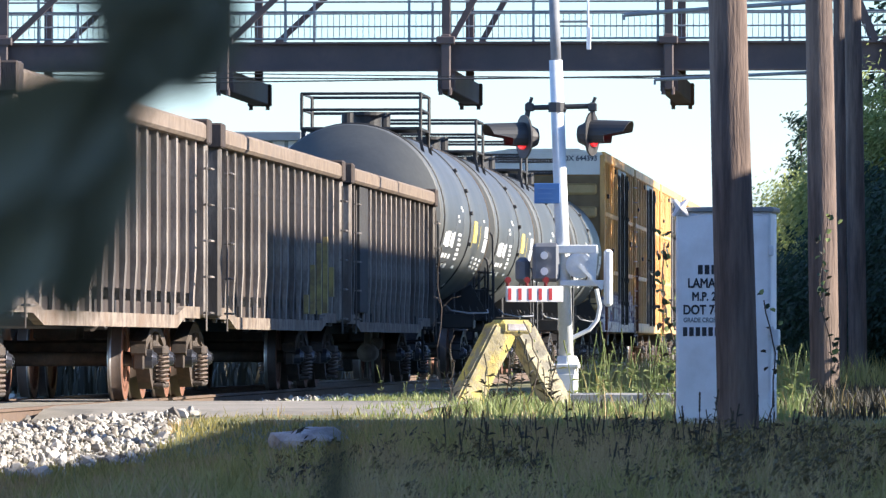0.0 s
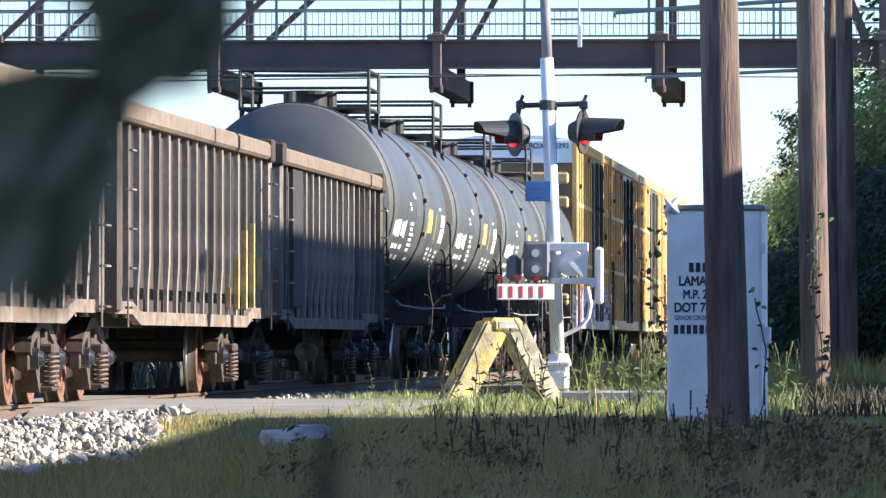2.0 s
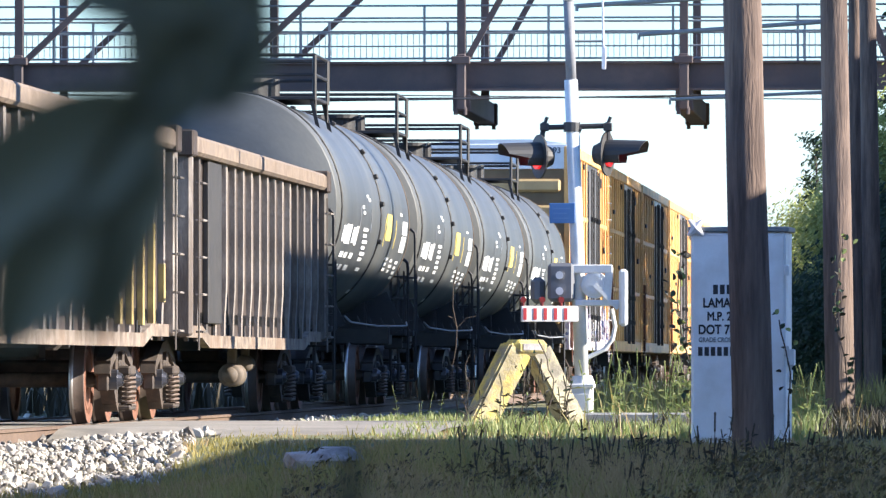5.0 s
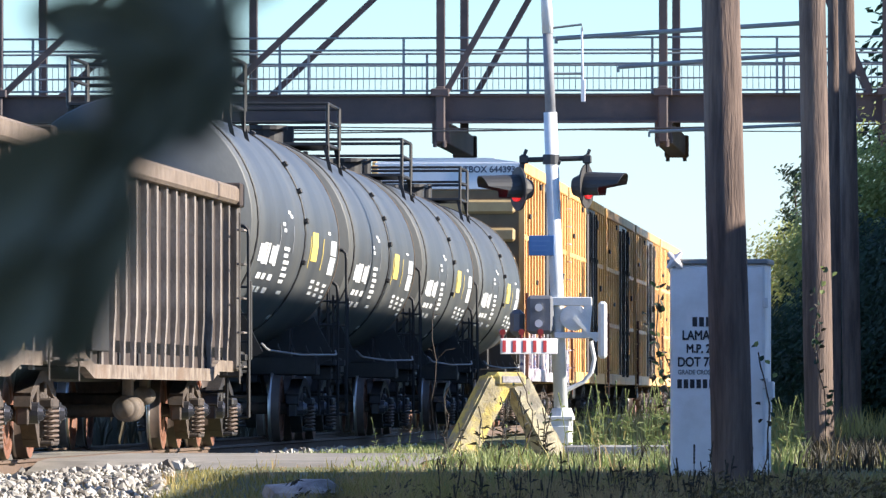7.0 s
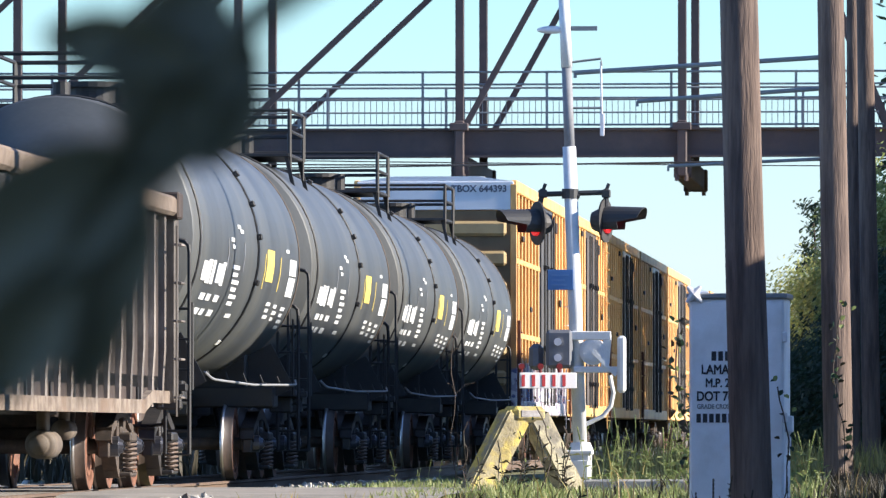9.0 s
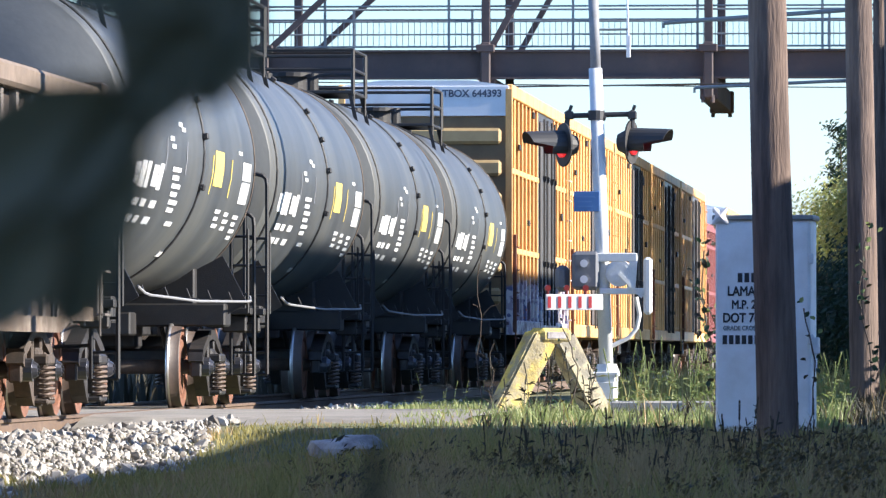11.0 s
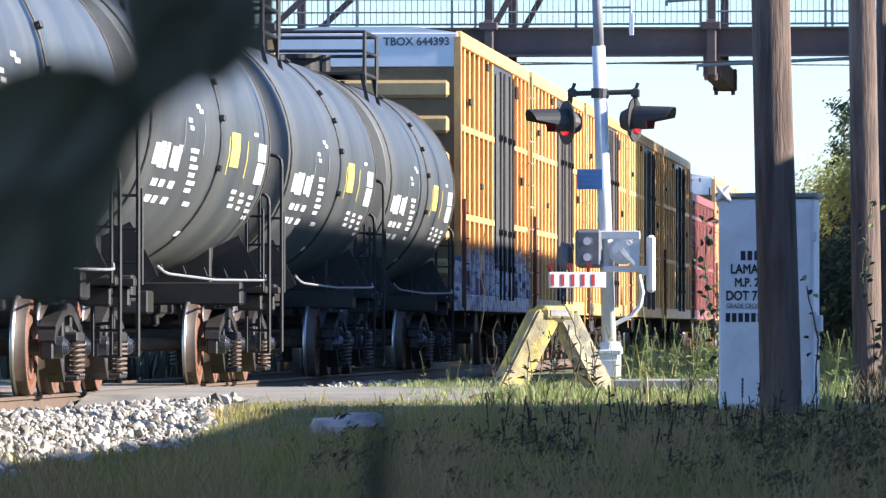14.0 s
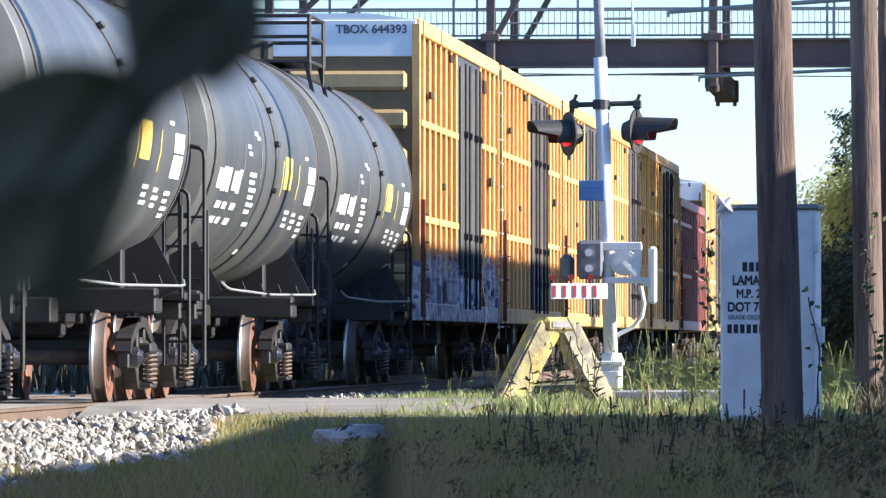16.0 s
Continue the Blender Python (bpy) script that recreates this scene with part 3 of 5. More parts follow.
def air_reservoir(car):
    bm = bmesh.new()
    rod(bm, (1.0, 9.7, 0.42), (1.0, 10.5, 0.42), 0.14, 18)
    bmesh.ops.bevel(bm, geom=[e for e in bm.edges if len(e.link_faces) == 2 and e.calc_face_angle() > 1], offset=0.05, segments=3, affect="EDGES")
    box(bm, 0.96, 1.04, 9.85, 10.25, 0.5, 1.0)
    part("air_tank", bm, RESERVOIR, car, "dusty round brake air reservoir", True)
    bm = bmesh.new()
    rod(bm, (0.98, 11.6, 0.56), (0.98, 12.1, 0.56), 0.10, 14)
    box(bm, 0.94, 1.02, 11.7, 12.0, 0.6, 1.0)
    part("brake_cylinder", bm, RESERVOIR, car, "dusty brake cylinder", True)


def gold_patches(car, ribs):
    """Faded yellow paint on the ribs and the wall beside them: rib number, bottom, top."""
    L0, L1 = 0.40, GON_L - 1.16
    for i, z0, z1 in ribs:
        y = L0 + 0.5 + (L1 - L0 - 1.0) * i / 16
        bm = bmesh.new()
        box(bm, 1.41, 1.468, y - 0.090, y - 0.086, z0, z1)
        box(bm, 1.464, 1.468, y - 0.086, y + 0.086, z0, z1)
        part("yellow_patch", bm, GOLD, car, "patch of faded yellow paint")


TANK_L = 14.48


def tank_car():
    car = thing("tank_car", "dark grey cylindrical railway tank car", "railway car", group="tank cars of the freight train")
    R, zc = 1.52, 2.68
    y0, y1 = 0.85, TANK_L - 1.22
    bm = bmesh.new()
    seg = 48
    # cylindrical jacket, a little drawn in at both ends
    shell = [(y0, R - 0.035), (y0 + 0.03, R - 0.012), (y0 + 0.5, R), (y1 - 0.12, R), (y1 - 0.02, R - 0.012), (y1, R - 0.035)]
    rings = [[bm.verts.new((r * math.cos(math.tau * i / seg), y, zc + r * math.sin(math.tau * i / seg))) for i in range(seg)] for y, r in shell]
    for a, b in zip(rings, rings[1:]):
        for i in range(seg):
            bm.faces.new((a[i], a[(i + 1) % seg], b[(i + 1) % seg], b[i]))
    part("tank", bm, TANK, car, smooth=True)
    # dished heads
    for ye, s in ((y0, 1), (y1, -1)):
        bm = bmesh.new()
        dish = [(ye - s * 0.36 * (1 - f * f), (R - 0.033) * f) for f in (0.002, 0.2, 0.4, 0.6, 0.75, 0.88, 0.96, 1.0)]
        rings = [[bm.verts.new((r * math.cos(math.tau * i / seg), y, zc + r * math.sin(math.tau * i / seg))) for i in range(seg)] for y, r in dish]
        for a, b in zip(rings, rings[1:]):
            for i in range(seg):
                bm.faces.new((a[i], a[(i + 1) % seg], b[(i + 1) % seg], b[i]))
        part("tank_head", bm, TANK, car, "dished dark tank head", True)
    stud = bmesh.new()
    box(stud, -0.04, 0.04, -0.06, 0.06, -0.035, 0.035, 0.01)
    rod(stud, (0, -0.09, 0), (0, 0.09, 0), 0.015, 6)
    stud = mesh_of("band_stud", stud, BLACK)
    for k, y in enumerate((1.30, 7.85, y1 - 0.06)):
        bm = bmesh.new()
        pipe(bm, [((R + 0.004) * math.cos(math.tau * i / 64), y, zc + (R + 0.004) * math.sin(math.tau * i / 64)) for i in range(65)], 0.018 if k < 2 else 0.008, 6)
        band = part("jacket_band", bm, BLACK if k < 2 else GON_TOP, car, "" if k < 2 else "thin dull yellow edge line")
        for a in (-0.25, 0.10, 0.36, 0.62, 1.0, 1.4, 1.75, 2.1, 2.6, 3.14) if k == 1 else ():
            c = ((R + 0.02) * math.cos(a), y, zc + (R + 0.02) * math.sin(a))
            part("band_stud", stud, None, band, at=Matrix.Translation(c) @ pose(0, 0, 0, 0, -math.degrees(a), 0))

    def patch(name, a, y, h, w, material, label=""):
        bm2 = bmesh.new()
        n = max(1, int(h / 0.15))
        for i in range(n):
            b0, b1 = a - h / 2 / R + h / R * i / n, a - h / 2 / R + h / R * (i + 1) / n
            vs = []
            for rr in (R + 0.001, R + 0.006):
                for b, yy in ((b0, y), (b1, y), (b1, y + w), (b0, y + w)):
                    vs.append(bm2.verts.new((rr * math.cos(b), yy, zc + rr * math.sin(b))))
            bm2.faces.new(vs[4:])
            for q in range(4):
                bm2.faces.new((vs[q], vs[(q + 1) % 4], vs[4 + (q + 1) % 4], vs[4 + q]))
        return part(name, bm2, material, car, label)

    for s in (0, 1):
        def A(a):
            return a if s == 0 else math.pi - a
        # reporting marks, weights and test panels as plain bars
        for k, (y, w) in enumerate(((1.95, 0.42), (2.45, 0.42), (2.95, 0.30), (3.5, 0.42), (4.0, 0.34))):
            patch("stencil_bar", A(-0.24), y, 0.27 if k % 3 else 0.22, w, STENCIL)
        for k, y in enumerate((2.5, 3.2, 4.0)):
            patch("stencil_bar", A(-0.43), y, 0.08, 0.50 - 0.08 * (k % 2), STENCIL)
            patch("stencil_bar", A(-0.55), y + 0.12, 0.08, 0.52 - 0.15 * (k % 2), STENCIL)
        for k in range(6):
            patch("stencil_bar", A(-0.17 - 0.056 * k), 5.10 + 0.10 * k, 0.048, 0.75 - 0.18 * (k % 2), STENCIL)
        patch("stencil_bar", A(-0.55), 6.1, 0.05, 0.6, STENCIL)
        for a, y in ((0.03, 4.7), (-0.02, 4.85), (0.14, 5.55), (0.11, 5.8)):
            patch("stencil_bar", A(a), y, 0.045, 0.35, STENCIL)
        for y in (4.42, 6.25):
            patch("thin_line", A(-0.08), y, 0.34, 0.05, MAST_GREY)
        patch("yellow_panel", A(-0.10), 9.05, 0.38, 0.88, LABEL_Y, "yellow panel on the shell")
        for y in (8.82, 10.75):
            patch("thin_line", A(-0.15), y, 0.42, 0.06, LABEL_Y)
        for a, h in ((-0.075, 0.20), (-0.235, 0.24)):
            patch("white_panel", A(a), 11.95, h, 0.85, STENCIL, "white panel on the shell")
            patch("panel_line", A(a), 12.1, h * 0.75, 0.12, GALV)
            patch("panel_line", A(a), 12.5, h * 0.75, 0.12, GALV)
        patch("stencil_bar", A(0.05), 11.45, 0.04, 0.4, STENCIL)
        for j, n in enumerate((3, 3, 4)):
            for k in range(n):
                patch("stencil_bar", A(-0.40 - 0.055 * k - 0.01 * j), 10.05 + 0.98 * j + 0.14 * k, 0.045, 0.52 - 0.12 * ((k + j) % 2), STENCIL)
        patch("stencil_bar", A(-0.80), 7.5, 0.07, 0.4, STENCIL)
    for y in (1.95, TANK_L - 2.05):
        bm = bmesh.new()
        box(bm, -1.3, 1.3, y - 0.3, y + 0.3, 0.84, 1.1, 0.02)
        box(bm, -0.95, 0.95, y - 0.25, y + 0.25, 1.05, 1.5, 0.02)
        saddle = part("saddle", bm, BLACK, car)
        for s in (-1, 1):
            bm = bmesh.new()
            beam(bm, (s * 1.3, y, 0.98), (s * 1.02, y, 1.52), 0.03, 0.5)
            part("gusset_plate", bm, BLACK, saddle)
    for ya, yb in ((0.3, 2.8), (TANK_L - 2.9, TANK_L - 0.3)):
        bm = bmesh.new()
        box(bm, -0.3, 0.3, ya, yb, 0.74, 1.0, 0.02)
        ye = 0.75 if ya < 1 else TANK_L - 0.75
        box(bm, -1.45, 1.45, ye - 0.22, ye + 0.22, 0.98, 1.06, 0.01)
        part("end_platform", bm, BLACK, car)
        for s in (-1, 1):
            high = 2.60 if ya < 1 else 2.12
            bm = bmesh.new()
            pipe(bm, [(s * 1.46, ye, 0.30), (s * 1.46, ye, high - 0.12), (s * 1.45, ye, high - 0.04), (s * 1.41, ye, high), (s * 1.33, ye, high + 0.02), (s * 1.25, ye, high), (s * 1.21, ye, high - 0.04), (s * 1.20, ye, high - 0.12), (s * 1.20, ye, 0.30), (s * 1.46, ye, 0.30)], 0.024, 6)
            lad = part("end_ladder", bm, BLACK, car)
            for k in range(5):
                bm = bmesh.new()
                pipe(bm, [(s * 1.46, ye, 0.55 + 0.33 * k), (s * 1.20, ye, 0.55 + 0.33 * k)], 0.016, 5)
                part("rung", bm, BLACK, lad)
            bm = bmesh.new()
            yr = ye + (0.5 if ya < 1 else -0.5)
            pipe(bm, [(s * 1.44, yr, 1.0), (s * 1.44, yr, 1.95)], 0.018, 6)
            part("grab_post", bm, BLACK, car)
            bm = bmesh.new()
            box(bm, min(s * 1.1, s * 1.38), max(s * 1.1, s * 1.38), ye - 0.05, ye + 0.1, 0.78, 0.98, 0.02)
            pipe(bm, [(s * 1.2, ye, 0.8), (s * 1.2, ye + 0.1, 0.62), (s * 0.7, ye + 0.1, 0.6)], 0.02, 5)
            part("brake_rigging", bm, TRUCK_DARK, car)
    for s in (-1, 1):
        bm = bmesh.new()
        pipe(bm, [(s * 1.50, 2.0, 1.20), (s * 1.53, 2.35, 1.14), (s * 1.53, 2.8, 1.12), (s * 1.53, TANK_L / 2, 1.09), (s * 1.53, TANK_L - 2.2, 1.12), (s * 1.53, TANK_L - 1.8, 1.13), (s * 1.50, TANK_L - 1.6, 1.18)], 0.014, 6)
        rail = part("side_handrail", bm, MAST_GREY, car, "pale grey side handrail")
        for y in (3.2, 5.2, TANK_L / 2, 9.3, TANK_L - 3.0):
            bm = bmesh.new()
            pipe(bm, [(s * 1.53, y, 1.11), (s * 1.44, y, 1.12), (s * 1.40, y, 1.22)], 0.012, 5)
            part("handrail_bracket", bm, BLACK, rail)
    # top platform with railing and manway
    ym = 4.05
    bm = bmesh.new()
    for s in (-1, 1):
        box(bm, min(s * 0.35, s * 1.0), max(s * 0.35, s * 1.0), ym - 1.05, ym + 1.05, zc + R - 0.05, zc + R, 0.01)
        for dy in (-0.95, 0.95):
            beam(bm, (s * 0.95, ym + dy, zc + R - 0.03), (s * 1.1, ym + dy, zc + 0.82), 0.05, 0.05)
    part("top_platform", bm, BLACK, car)
    zt = zc + R
    bm = bmesh.new()
    pipe(bm, [(-1.0, ym - 1.02, zt + 0.56), (1.0, ym - 1.02, zt + 0.56), (1.0, ym + 1.02, zt + 0.56), (-1.0, ym + 1.02, zt + 0.56), (-1.0, ym - 1.02, zt + 0.56)], 0.025, 6)
    top_railing = part("top_railing", bm, BLACK, car)
    bm = bmesh.new()
    pipe(bm, [(-1.0, ym - 1.02, zt + 0.29), (1.0, ym - 1.02, zt + 0.29), (1.0, ym + 1.02, zt + 0.29), (-1.0, ym + 1.02, zt + 0.29), (-1.0, ym - 1.02, zt + 0.29)], 0.025, 6)
    part("middle_rail", bm, BLACK, top_railing)
    for s in (-1, 1):
        for dy in (-1.02, 1.02):
            for k, low, rr in ((1.0, -0.05, 0.03), (0.9, -0.3, 0.022)):
                bm = bmesh.new()
                pipe(bm, [(s * 1.0, ym + dy * k, zt + low), (s * 1.0, ym + dy * k, zt + 0.56)], rr, 6)
                part("railing_post", bm, BLACK, top_railing)
    bm = bmesh.new()
    rod(bm, (0, ym, zt - 0.1), (0, ym, zt + 0.22), 0.27, 20)
    rod(bm, (0, ym, zt + 0.22), (0, ym, zt + 0.28), 0.34, 20)
    rod(bm, (0.25, ym + 0.75, zt - 0.05), (0.25, ym + 0.75, zt + 0.3), 0.11, 12)
    rod(bm, (-0.25, ym - 0.75, zt - 0.05), (-0.25, ym - 0.75, zt + 0.25), 0.1, 12)
    part("manway", bm, BLACK, car)
    couplers(car, TANK_L)
    for y in (1.8, TANK_L - 1.6):
        truck(car, y, TRUCK_DARK)
    return car


BOX_L = 17.9


def lettering(name, words, size, material, parent, at, depth=0.004, align="LEFT"):
    cu = bpy.data.curves.new(name, "FONT")
    cu.body, cu.size, cu.extrude, cu.align_x, cu.bevel_depth = words, size, depth, align, size * 0.028
    tmp = bpy.data.objects.new(name, cu)
    scene.collection.objects.link(tmp)
    me = bpy.data.meshes.new_from_object(tmp.evaluated_get(bpy.context.evaluated_depsgraph_get()))
    bpy.data.objects.remove(tmp)
    me.materials.clear()
    me.materials.append(material)
    return part(name, me, None, parent, at=at)


def boxcar(paint, post_paint, top, label, marked=False, doors=True):
    car = thing("boxcar", label, "railway car", group="boxcars of the freight train")
    L0, L1 = 0.40, BOX_L - 0.60
    bot = 0.86
    bm = bmesh.new()
    box(bm, -1.44, 1.44, L0 + 0.03, L1 - 0.03, bot + 0.1, top - 0.12)
    part("body", bm, paint, car)
    bm = bmesh.new()
    box(bm, -0.3, 0.3, L0 - 0.1, L1 + 0.1, 0.72, bot + 0.12)
    box(bm, -1.3, 1.3, 6.5, 7.3, 0.5, bot + 0.1, 0.03)
    part("underframe", bm, BLACK, car)
    bm = bmesh.new()
    sweep(bm, [(-1.45, top - 0.16), (1.45, top - 0.16), (1.45, top - 0.09), (0.75, top), (-0.75, top), (-1.45, top - 0.09)], L0 - 0.03, L1 + 0.03)
    roof = part("roof", bm, BOX_WHITE, car, "pale metal roof")
    for i in range(16):
        bm = bmesh.new()
        y = L0 + 0.5 + i * (L1 - L0 - 1) / 15
        box(bm, -0.9, 0.9, y - 0.04, y + 0.04, top - 0.06, top + 0.015)
        part("roof_rib", bm, BOX_WHITE, roof)
    pbm = bmesh.new()
    box(pbm, 0, 0.062, -0.09, 0.09, bot + 0.25, top - 0.2, 0.012)
    post = mesh_of("side_post", pbm, post_paint)
    d0, d1 = 8.5, 13.1
    for s in (-1, 1):
        turn = pose(0, 0, 0, 0, 0, 0 if s > 0 else 180)
        ys = [L0 + 0.12 + 1.08 * k for k in range(17)]
        for y in ys:
            if y > L1 - 0.05 or (doors and d0 - 0.1 < y < d1 + 0.1):
                continue
            part("side_post", post, None, car, at=Matrix.Translation((s * 1.44, y, 0)) @ turn)
        for z0, z1 in ((bot, bot + 0.26), (top - 0.3, top - 0.07)):
            bm = bmesh.new()
            x0, x1 = sorted((s * 1.43, s * 1.53))
            box(bm, x0, x1, L0, L1, z0, z1, 0.015)
            part("side_sill" if z0 < 2 else "top_plate", bm, post_paint, car)
        for ya, yb in ((L0, d0), (d1, L1)):
            for z in (2.35, 3.75):
                bm = bmesh.new()
                x0, x1 = sorted((s * 1.44, s * 1.50))
                box(bm, x0, x1, ya, yb, z - 0.05, z + 0.05, 0.01)
                part("side_belt", bm, post_paint, car)
        if doors:
            for ya, yb in ((d0, (d0 + d1) / 2 - 0.02), ((d0 + d1) / 2 + 0.02, d1)):
                bm = bmesh.new()
                x0, x1 = sorted((s * 1.43, s * 1.49))
                box(bm, x0, x1, ya, yb, bot + 0.12, top - 0.28, 0.01)
                door = part("plug_door", bm, DOOR_TAGGED if marked else BOX_DOOR, car, "dark plug door")
                for k in range(4):
                    bm = bmesh.new()
                    y = ya + (yb - ya) * (k + 0.5) / 4
                    xx = sorted((s * 1.48, s * 1.545))
                    box(bm, xx[0], xx[1], y - 0.12, y + 0.12, bot + 0.25, top - 0.45, 0.03)
                    part("door_rib", bm, DOOR_TAGGED if marked else BOX_DOOR, door)
                for k in (0.3, 0.7):
                    bm = bmesh.new()
                    y = ya + (yb - ya) * k
                    rod(bm, (s * 1.56, y, bot + 0.2), (s * 1.56, y, top - 0.4), 0.022, 6)
                    for z in (1.6, 2.2, 3.8):
                        box(bm, min(s * 1.53, s * 1.6), max(s * 1.53, s * 1.6), y - 0.05, y + 0.05, z - 0.05, z + 0.05)
                    part("locking_bar", bm, BLACK, door)
        ladder(car, s * 1.54 if s > 0 else -1.61, L0 + 0.1, 0.6, 2.6, 0.45, material=RUST_RED)
        bm = bmesh.new()
        x0, x1 = sorted((s * 1.535, s * 1.60))
        box(bm, x0, x1, L0 + 0.02, L0 + 0.10, 0.9, 2.62, 0.01)
        part("ladder_stile", bm, RUST_RED, car, "rusty red ladder stile")
        for y, z, h in ((14.0, 4.72, 0.22), (6.6, 4.9, 0.12), (15.6, 3.2, 0.14), (5.2, 2.9, 0.1), (2.6, 4.2, 0.1)):
            bm = bmesh.new()
            x0, x1 = sorted((s * 1.49, s * 1.535))
            box(bm, x0, x1, y - 0.16, y + 0.16, z - h / 2, z + h / 2, 0.01)
            part("latch_box", bm, BLACK, car, "small dark fitting")
        ladder(car, s * 1.54 if s > 0 else -1.61, L1 - 0.6, 0.6, top - 0.4, 0.45, material=post_paint)
    for ye, s in ((L0, -1), (L1, 1)):
        bm = bmesh.new()
        box(bm, -1.47, 1.47, ye - 0.03, ye + 0.03, bot, top - 0.65)
        end = part("end_wall", bm, BOX_TAN_SHADED if paint is not MAROON else paint, car, "horizontally ribbed end wall")
        for k in range(7):
            z = top - 0.98 - 0.56 * k
            if z < bot + 0.1:
                break
            bm = bmesh.new()
            yy = sorted((ye + s * 0.02, ye + s * 0.13))
            box(bm, -1.34, 1.34, yy[0], yy[1], z - 0.14, z + 0.14, 0.05)
            part("end_rib", bm, BOX_TAN if paint is not MAROON else paint, end)
        for x in (-1.47, 1.47):
            bm = bmesh.new()
            box(bm, x - 0.06, x + 0.06, ye - 0.06, ye + 0.06, bot, top - 0.15, 0.01)
            part("corner_post", bm, post_paint, car)
        bm = bmesh.new()
        box(bm, -1.47, 1.47, ye - 0.05, ye + 0.05, top - 0.63, top - 0.1, 0.01)
        if paint is not MAROON:
            panel = part("end_top_panel", bm, BOX_WHITE, car, "white top panel with dark lettering" if marked else "white top panel")
            if marked and s < 0:
                lettering("lettering", "TBOX 644393", 0.175, INK_BLUE, panel, Matrix.Translation((0.30, ye - 0.055, top - 0.29)) @ pose(0, 0, 0, 90, 0, 0))
        else:
            part("end_top_panel", bm, paint, car)
    couplers(car, BOX_L)
    for y in (2.35, BOX_L - 2.35):
        truck(car, y)
    return car


CARS = []          # (car, distance of its near coupler at the start)
U = 1.05


def train():
    g = gondola()
    last = 111.9 * U + 0.40
    CARS.append((g, last - GON_L))
    for k in range(2, 5):
        CARS.append((copy_thing(g, Matrix()), last - k * GON_L))
    air_reservoir(CARS[0][0])
    # Flat dark plate over the ribs, in place of a dark bay.
    bm = bmesh.new()
    box(bm, 1.402, 1.472, 2.75, 4.15, 1.0, 2.80, 0.01)
    part("dark_plate", bm, GON_DARK, CARS[0][0], "dark plate over the ribs of the side")
    gold_patches(CARS[1][0], ((16, 1.2, 1.6), (15, 0.95, 2.0), (14, 0.95, 1.9), (13, 0.95, 1.6), (12, 0.95, 1.2)))
    gold_patches(CARS[2][0], ((0, 0.95, 1.35),))
    tk = tank_car()
    CARS.append((tk, last))
    for k in range(1, 4):
        CARS.append((copy_thing(tk, Matrix()), last + k * TANK_L))
    y = 111.9 * U + 58.15
    b = boxcar(BOX_TAGGED, POST_TAGGED, 5.32, "yellow ribbed boxcar with dark plug doors and spray paint", True)
    CARS.append((b, y))
    b2 = boxcar(BOX_YEL, BOX_POST, 5.32, "yellow ribbed railway boxcar with dark plug doors")
    CARS.append((b2, y + BOX_L))
    for k in (2, 3, 4, 6, 7, 8):
        CARS.append((copy_thing(b2, Matrix()), y + k * BOX_L))
    m = boxcar(MAROON, MAROON, 4.5, "dull maroon ribbed railway boxcar", doors=False)
    CARS.append((m, y + 5 * BOX_L))
    for car, y0 in CARS:
        car.matrix_basis = Matrix.Translation((TRACK_X, y0, 0))


train()


BRICK = mat("brick_red", (0.30, 0.16, 0.12), 0.85, 0, (0.22, 0.12, 0.09), 4, 0.6, 0.2, 0.2)


# ---- crossing signal ----
def at_px(s, px, z=0.0):
    """Plan position from the scale of the picture there."""
    return ((px - 1667) / s, FOCAL / s, z)


def flasher_unit(sig, x, y, z, aim):
    """One lamp: round background, hood and red lens, aimed along aim (degrees from +x)."""
    m = Matrix.Translation((x, y, z)) @ pose(0, 0, 0, 0, 0, aim)
    bm = bmesh.new()
    rod(bm, m @ Vector((0, 0, 0)), m @ Vector((0.02, 0, 0)), 0.25, 28)
    rod(bm, m @ Vector((-0.14, 0, 0)), m @ Vector((0, 0, 0)), 0.10, 16, 0.17)
    disc = part("background_disc", bm, DISC, sig)
    bm = bmesh.new()
    rod(bm, m @ Vector((0.02, 0, 0)), m @ Vector((0.05, 0, 0)), 0.145, 20)
    part("lens", bm, LENS_RED, disc, "red glass lens")
    bm = bmesh.new()
    n = 16
    for k in range(n):
        a0, a1 = math.radians(-40 + 260 * k / n), math.radians(-40 + 260 * (k + 1) / n)
        ln = [0.43 + 0.06 * math.sin(a) if math.sin(a) > -0.1 else 0.2 for a in (a0, a1)]
        for r in (0.165,):
            v = [bm.verts.new(m @ Vector((xx, r * math.cos(a), r * math.sin(a) * (1 - 0.12 * (xx / 0.5))))) for xx, a in ((0.02, a0), (0.02, a1), (ln[1], a1), (ln[0], a0))]
            bm.faces.new(v)
    bmesh.ops.remove_doubles(bm, verts=bm.verts, dist=0.001)
    bmesh.ops.solidify(bm, geom=bm.faces[:], thickness=0.008)
    part("hood", bm, HOOD, disc)


